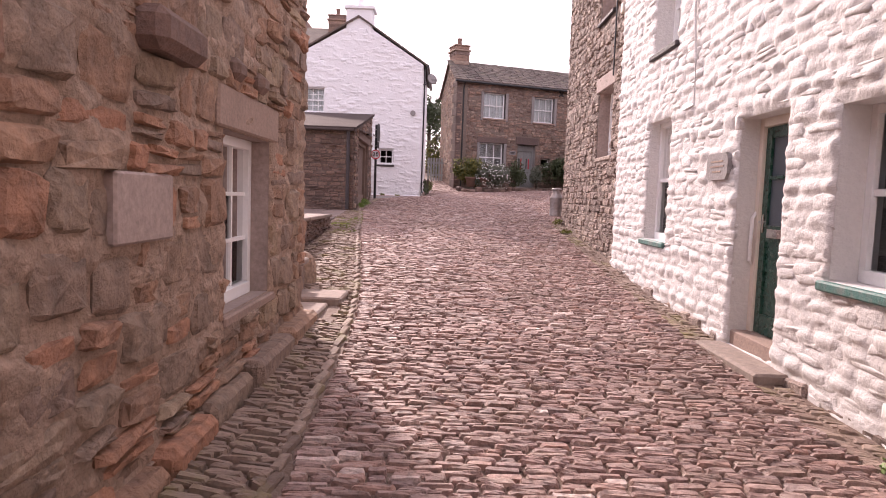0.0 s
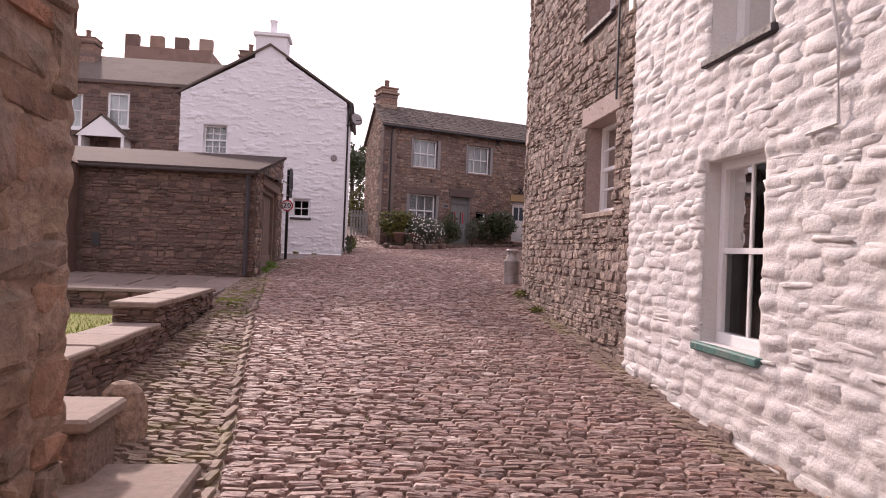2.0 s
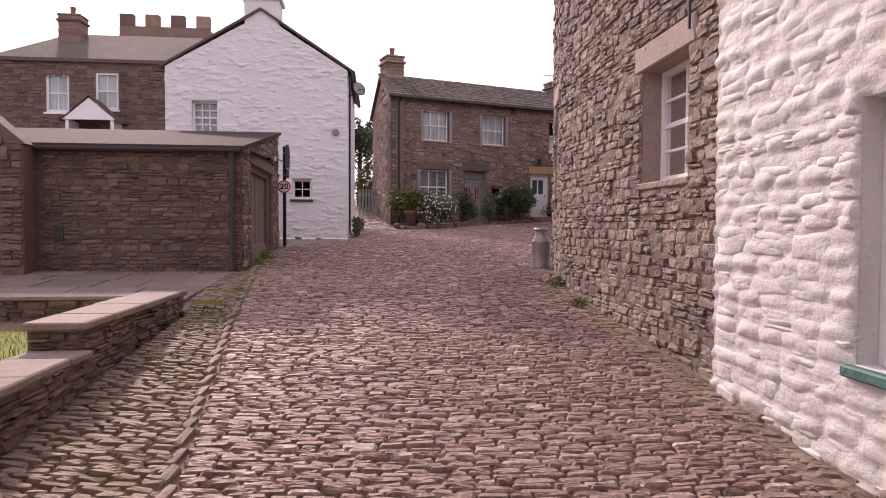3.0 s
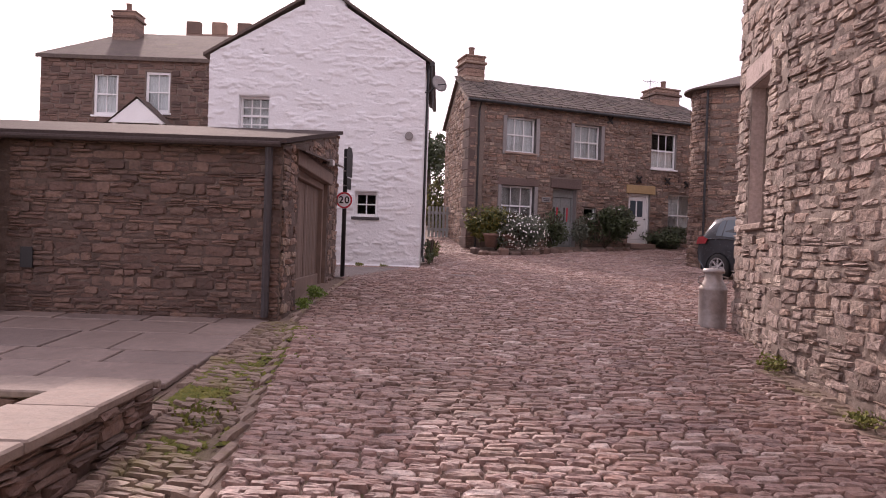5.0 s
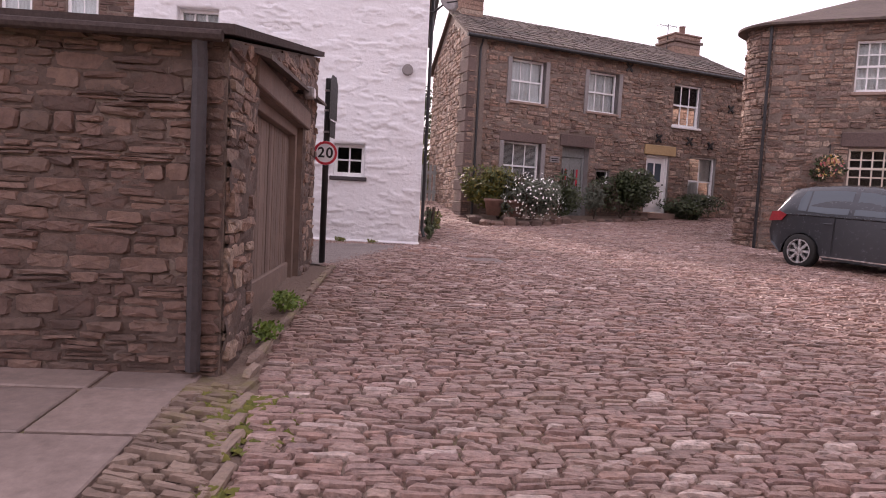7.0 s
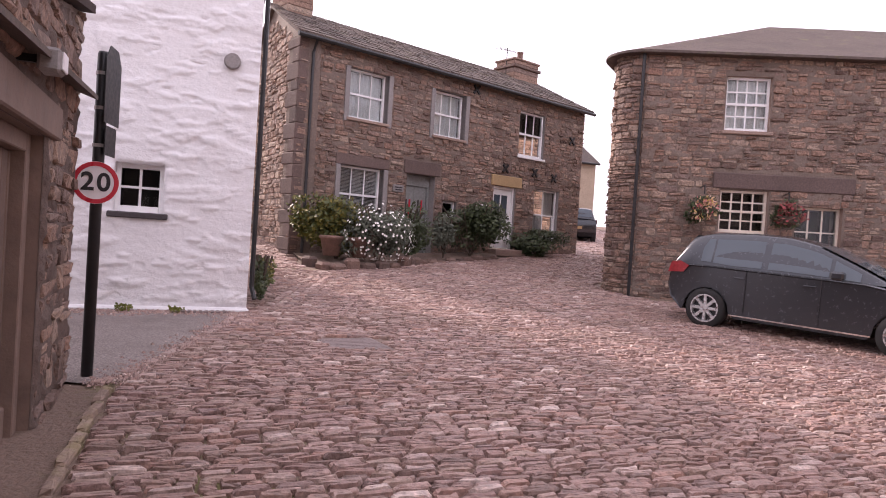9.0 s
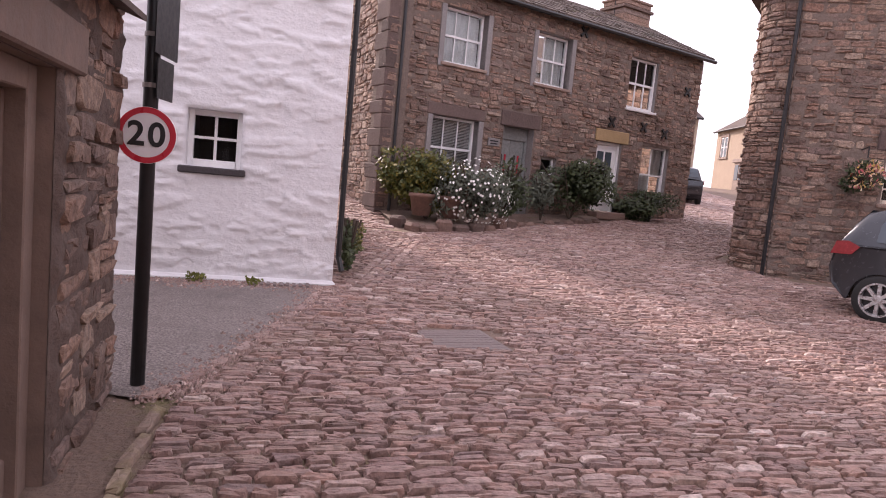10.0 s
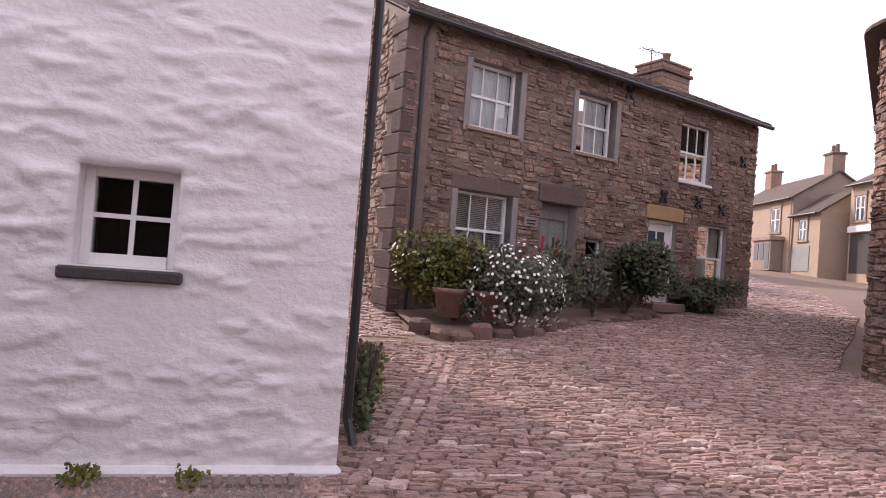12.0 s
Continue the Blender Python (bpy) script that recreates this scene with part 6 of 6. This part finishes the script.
skin(house, "pointing", M_MORTAR, 0, AL, 1.5, 6.95, up + gr, ragged_mortar(0.012, 0.017), 0.045, 109)
skin(rt, "pointing", M_MORTAR, 0, TL, 1.1, 6.55, r_open, ragged_mortar(0.012, 0.017), 0.045, 110)

# ---- stones of the walls ----
near_all = lambda q: True
lay(white_wall, "painted_stone", "painted_stones", courses(WL, -0.1, 6.6, 0.135, 0.31, w_open, 11, depth=0.022, joint=0.0, wild=0.55), M_WHITE, lambda q: 0.3 < q.translation.x < 6.5 and q.translation.z < 2.7, seed=2, soft=0.66, smooth=True, rough=0.17)
grow = lambda o: [(a - 0.02, c + 0.02, e - 0.08, g) for a, c, e, g in o]
lay(stone_wall, "stone", "stones", courses(SL, 0.3, 7.4, 0.1, 0.23, [*grow(s_open), (2.9, 4.26, 3.48, 3.76)], 12, depth=0.03), M_STONE_GREY, lambda q: q.translation.z < 3.0, seed=3)
lay(bend_wall, "stone", "stones", courses(BL, 0.6, 7.4, 0.12, 0.24, [*grow(c_open), (0.3, 1.25, 3.9, 4.18)], 13), M_STONE_GREY, near_all, seed=4)
lay(side_wall, "stone", "stones", courses(DL, 0.8, 7.4, 0.13, 0.3, [], 14), M_STONE_GREY, near_all, seed=5)
lay(left_wall, "stone", "stones", courses(LL, -0.2, 5.2, 0.21, 0.36, [*grow(l_open), (9.0, 10.41, 1.88, 2.15)], 15, depth=0.04, joint=0.022, wild=0.55), M_STONE_WARM, lambda q: q.translation.x > 5, seed=6, soft=0.8, rough=0.13, square=7)
lay(left_end, "stone", "stones", courses(EL, 0.0, 5.2, 0.2, 0.36, [], 16, depth=0.03, joint=0.022, wild=0.55), M_STONE_WARM, near_all, seed=7, soft=0.8, rough=0.13, square=7)
lay(gar_front, "stone", "stones", courses(FL, 0.7, 3.06, 0.09, 0.22, [(0, 4.0, 0, 4)], 17, depth=0.026, wild=0.5), M_STONE_DARK, near_all, seed=8)
om, ol = frame_of((-9.6, 16.2), (-5.6, 16.2))
lay(out, "stone", "stones", [om @ p for p in courses(ol, 0.9, 5.5, 0.12, 0.26, [(0, 3.65, 0, 3.0)], 27, keep=lambda a, z: z < 3.1 or z < 4.0 + (3.0 - a) * 0.53 if a < 3.0 else z < 3.1 + (ol - a) * 0.85)], M_STONE_DARK, near_all, seed=28)
lay(gar_side, "stone", "stones", courses(GL, 0.9, 3.9, 0.12, 0.24, [(0.75, 3.42, 0, 3.18)], 18, keep=lambda a, z: z < 3.1 + 0.19 * a), M_STONE, near_all, seed=9)
lay(wh, "painted_stone", "painted_stones", courses(HL - 0.06, 1.45, WH_TOP, 0.2, 0.42, [(a - 0.05, c + 0.05, e - 0.1, g + 0.04) for a, c, e, g in wh_open], 19, keep=lambda a, z: z < WH_EAVE - 0.1 + (WH_TOP - WH_EAVE) * min(a / 2.1, (5.0 - a) / 1.9), depth=0.017, joint=-0.01, wild=0.6), M_WHITE_SMOOTH, lambda q: q.translation.z < 5, seed=10, soft=0.5, smooth=True, rough=0.22)
lay(whs, "painted_stone", "painted_stones", courses(HSL, 1.3, 6.0, 0.3, 0.6, [], 20, keep=lambda a, z: a > 0.5, depth=0.009, joint=-0.03), M_WHITE_SMOOTH, near_all, seed=11, soft=0.6, smooth=True)
h_cut = [(a - (0.14 if i in (0, 1, 3) else 0.02), c + (0.14 if i in (0, 1, 3) else 0.02), e - 0.08, g) for i, (a, c, e, g) in enumerate(up + gr)] + [(3.1, 4.38, 4.1, 4.52), (6.28, 7.6, 4.1, 4.48), (1.08, 2.66, 4.1, 4.42)]
lay(house, "stone", "stones", courses(AL, 1.6, 6.95, 0.11, 0.26, h_cut, 22, depth=0.03), M_STONE, lambda q: q.translation.x < 5 and q.translation.z < 4.6, seed=12)
lay(hgab, "stone", "stones", courses(AGL, 1.6, 8.1, 0.14, 0.3, [], 23, keep=lambda a, z: z < 6.9 + 1.1 * (1 - abs(a / AGL * 2 - 1))), M_STONE, near_all, seed=13)
lay(hend, "stone", "stones", courses(AEL, 1.9, 6.95, 0.14, 0.3, [], 24), M_STONE, lambda q: False, seed=14)
lay(fh, "stone", "stones", courses(FHL, 3.2, 8.4, 0.18, 0.36, grow(f_open), 29, depth=0.03), M_STONE_DARK, lambda q: False, seed=33)
lay(rt, "stone", "stones", courses(TL, 1.2, 6.55, 0.115, 0.25, [*grow(r_open), (1.45, 4.2, 3.88, 4.2)], 25), M_STONE, lambda q: q.translation.x < 4, seed=15)
turn, arc_len = radians(109), RAD * radians(109)
def round_stone(p):
    th = ang - math.pi / 2 - (1 - p.translation.x / arc_len) * turn
    flat_p = p.copy()
    flat_p.translation.x = 0
    return segs[0][1].inverted() @ Matrix.Translation((cx + RAD * 0.992 * math.cos(th), cy + RAD * 0.992 * math.sin(th), 0)) @ Matrix.Rotation(th + math.pi / 2, 4, "Z") @ flat_p
lay(segs[0][0], "stone", "stones", [round_stone(p) for p in courses(arc_len, 1.2, 6.55, 0.115, 0.22, [], 30, depth=0.036)], M_STONE, near_all, seed=16)
lay(rside, "stone", "stones", courses(RSL, 1.4, 6.55, 0.14, 0.3, [], 26), M_STONE, lambda q: False, seed=24)

# ---- cobbles ----
def kerb_x(y):
    return float(np.interp(y, [-5, 3, 6.5, 8.3, 13, 14.8, 17, 20.7, 23.2, 26, 30], [-0.75, -0.8, -0.93, -1.1, -1.73, -1.91, -2.2, -2.1, -1.2, -0.85, -0.5]))
def right_x(y):
    return float(np.interp(y, [-5, 15.0, 16.4, 17.5, 21, 25, 26.5, 28, 30, 34, 40, 54], [2.66, 2.68, 3.0, 7.5, 9.5, 8.5, 6.6, 6.6, 8.8, 13.3, 18, 24]))
def sett(x, y, w, d, turn, r, lift=0.0):
    s = math.atan2(gz(x, y + 0.2) - gz(x, y - 0.2), 0.4)
    return (Matrix.Translation((x, y, gz(x, y) + r.uniform(-0.008, 0.006) + lift)) @ Matrix.Rotation(s + r.uniform(-0.05, 0.05), 4, "X") @ Matrix.Rotation(turn + r.uniform(-0.035, 0.035), 4, "Z")
            @ Matrix.Rotation(r.uniform(-0.05, 0.05), 4, "Y") @ Matrix.Rotation(-math.pi / 2, 4, "X") @ Matrix.Diagonal((w, 0.021 * r.uniform(0.7, 1.4), d, 1)))
road = thing("road", Matrix(), "lane paved with narrow brown-pink cobbles laid in rows", "road", kind="structure")
r = random.Random(77)
ps, y = [], -4.0
while y < 54:
    d = r.uniform(0.046, 0.074) if y < 17 else r.uniform(0.04, 0.066) if y < 24 else (r.uniform(0.048, 0.078) if y < 34 else r.uniform(0.1, 0.15))
    x = kerb_x(y) + 0.045 + r.uniform(-0.01, 0.03)
    end = right_x(y) - (0.28 if y < 15 else 0)
    if y > 28.6:
        x = max(x, float(np.interp(y, [28.6, 29.8, 30.9, 32.0, 33.2, 34.5, 40, 54], [0.95, 2.6, 3.95, 6.1, 7.6, 10.3, 9.8, 12])))
    while x < end:
        w = r.uniform(0.1, 0.25) * (1 if y < 24 else 1.2 if y < 34 else 2.0)
        w = min(w, end - x + 0.05)
        bend = 0.035 * math.sin(x * 1.1 + y * 0.4)
        if not (abs(x + w / 2 + 0.03) < 0.37 and abs(y - 22.2) < 0.34):
            ps.append(sett(x + w / 2, y + d / 2 + bend, w - 0.01, d - r.uniform(0.005, 0.014), 0.035 * math.cos(x * 1.1 + y * 0.4) * 1.1, r))
        x += w
    y += d
lay(road, "cobble", "cobbles", ps, M_SETT, lambda q: -0.5 < q.translation.x < 1.2 and 7.0 < q.translation.y < 9.4, seed=40, n=8, soft=0.84, rough=0.08, square=8)
ps, y = [], -4.0          # passage floor beside the white house
while y < 38:
    d = r.uniform(0.08, 0.13)
    if y > 24:
        x = -0.9
        while x < min(0.35, kerb_x(y) + 1.5) if y > 28.8 else x < kerb_x(y) + 0.05:
            w = r.uniform(0.12, 0.28)
            ps.append(sett(x + w / 2, y, w - 0.012, d - 0.012, -0.1, r))
            x += w
    y += d
lay(road, "cobble", "passage_cobbles", ps, M_SETT, lambda q: False, seed=41)
verge = thing("verge", Matrix(), "rough cobbled verge and kerb line beside the lane", "pavement", kind="structure")
ps, y = [], -4.0
while y < 16.4:
    d = r.uniform(0.045, 0.075)
    lo = LX + 0.14 if y < 6.4 else (-1.95 if y < 7.9 else -2.3 if y < 13.3 else -2.47)
    x = lo
    while x < kerb_x(y) - 0.05:
        w = min(r.uniform(0.1, 0.24), kerb_x(y) - 0.04 - x + 0.03)
        if not (6.5 < y < 7.82 and x < -1.15) and (y < 12.3 or noise.noise((x * 1.4, y * 1.4, 0)) < 0.22):
            ps.append(sett(x + w / 2, y, w - 0.012, d - 0.012, -0.2, r, 0.006))
        x += w
    y += d
lay(verge, "cobble", "verge_cobbles", ps, M_SETT_MOSS, lambda q: q.translation.y > 8.5, seed=42)
ps, y = [], -4.0
while y < 20.6:
    w = r.uniform(0.16, 0.36)
    ps.append(sett(kerb_x(y + w / 2), y + w / 2, 0.065, w - 0.01, -0.12, r, 0.003))
    y += w
lay(verge, "kerb_stone", "kerb_stones", ps, M_SETT_MOSS, near_all, seed=43)
ps, y = [], -4.0         # gutter: setts on end along the right-hand walls
while y < 15.1:
    d = r.uniform(0.06, 0.1)
    for x, w in ((right_x(y) - 0.19, 0.15), (right_x(y) - 0.04, 0.13)):
        if not (4.95 < y < 6.3 and x > 2.36):
            ps.append(sett(x, y, w * r.uniform(0.85, 1.05), d - 0.01, -0.35, r, -0.015))
    y += d
lay(verge, "gutter_sett", "gutter_setts", ps, M_SETT_MOSS, near_all, seed=44)
ps = []                    # diagonal channel across the mouth of the passage
for i in range(26):
    f = (i + 0.5) / 26
    x, y = -0.75 + 1.35 * f, 23.9 + 3.9 * f
    for o in (-0.12, 0.0, 0.12):
        ps.append(sett(x + o, y - o * 0.3, 0.1, 0.155, -0.33, r, 0.012))
lay(verge, "channel_sett", "channel_setts", ps, M_SETT, near_all, seed=45)
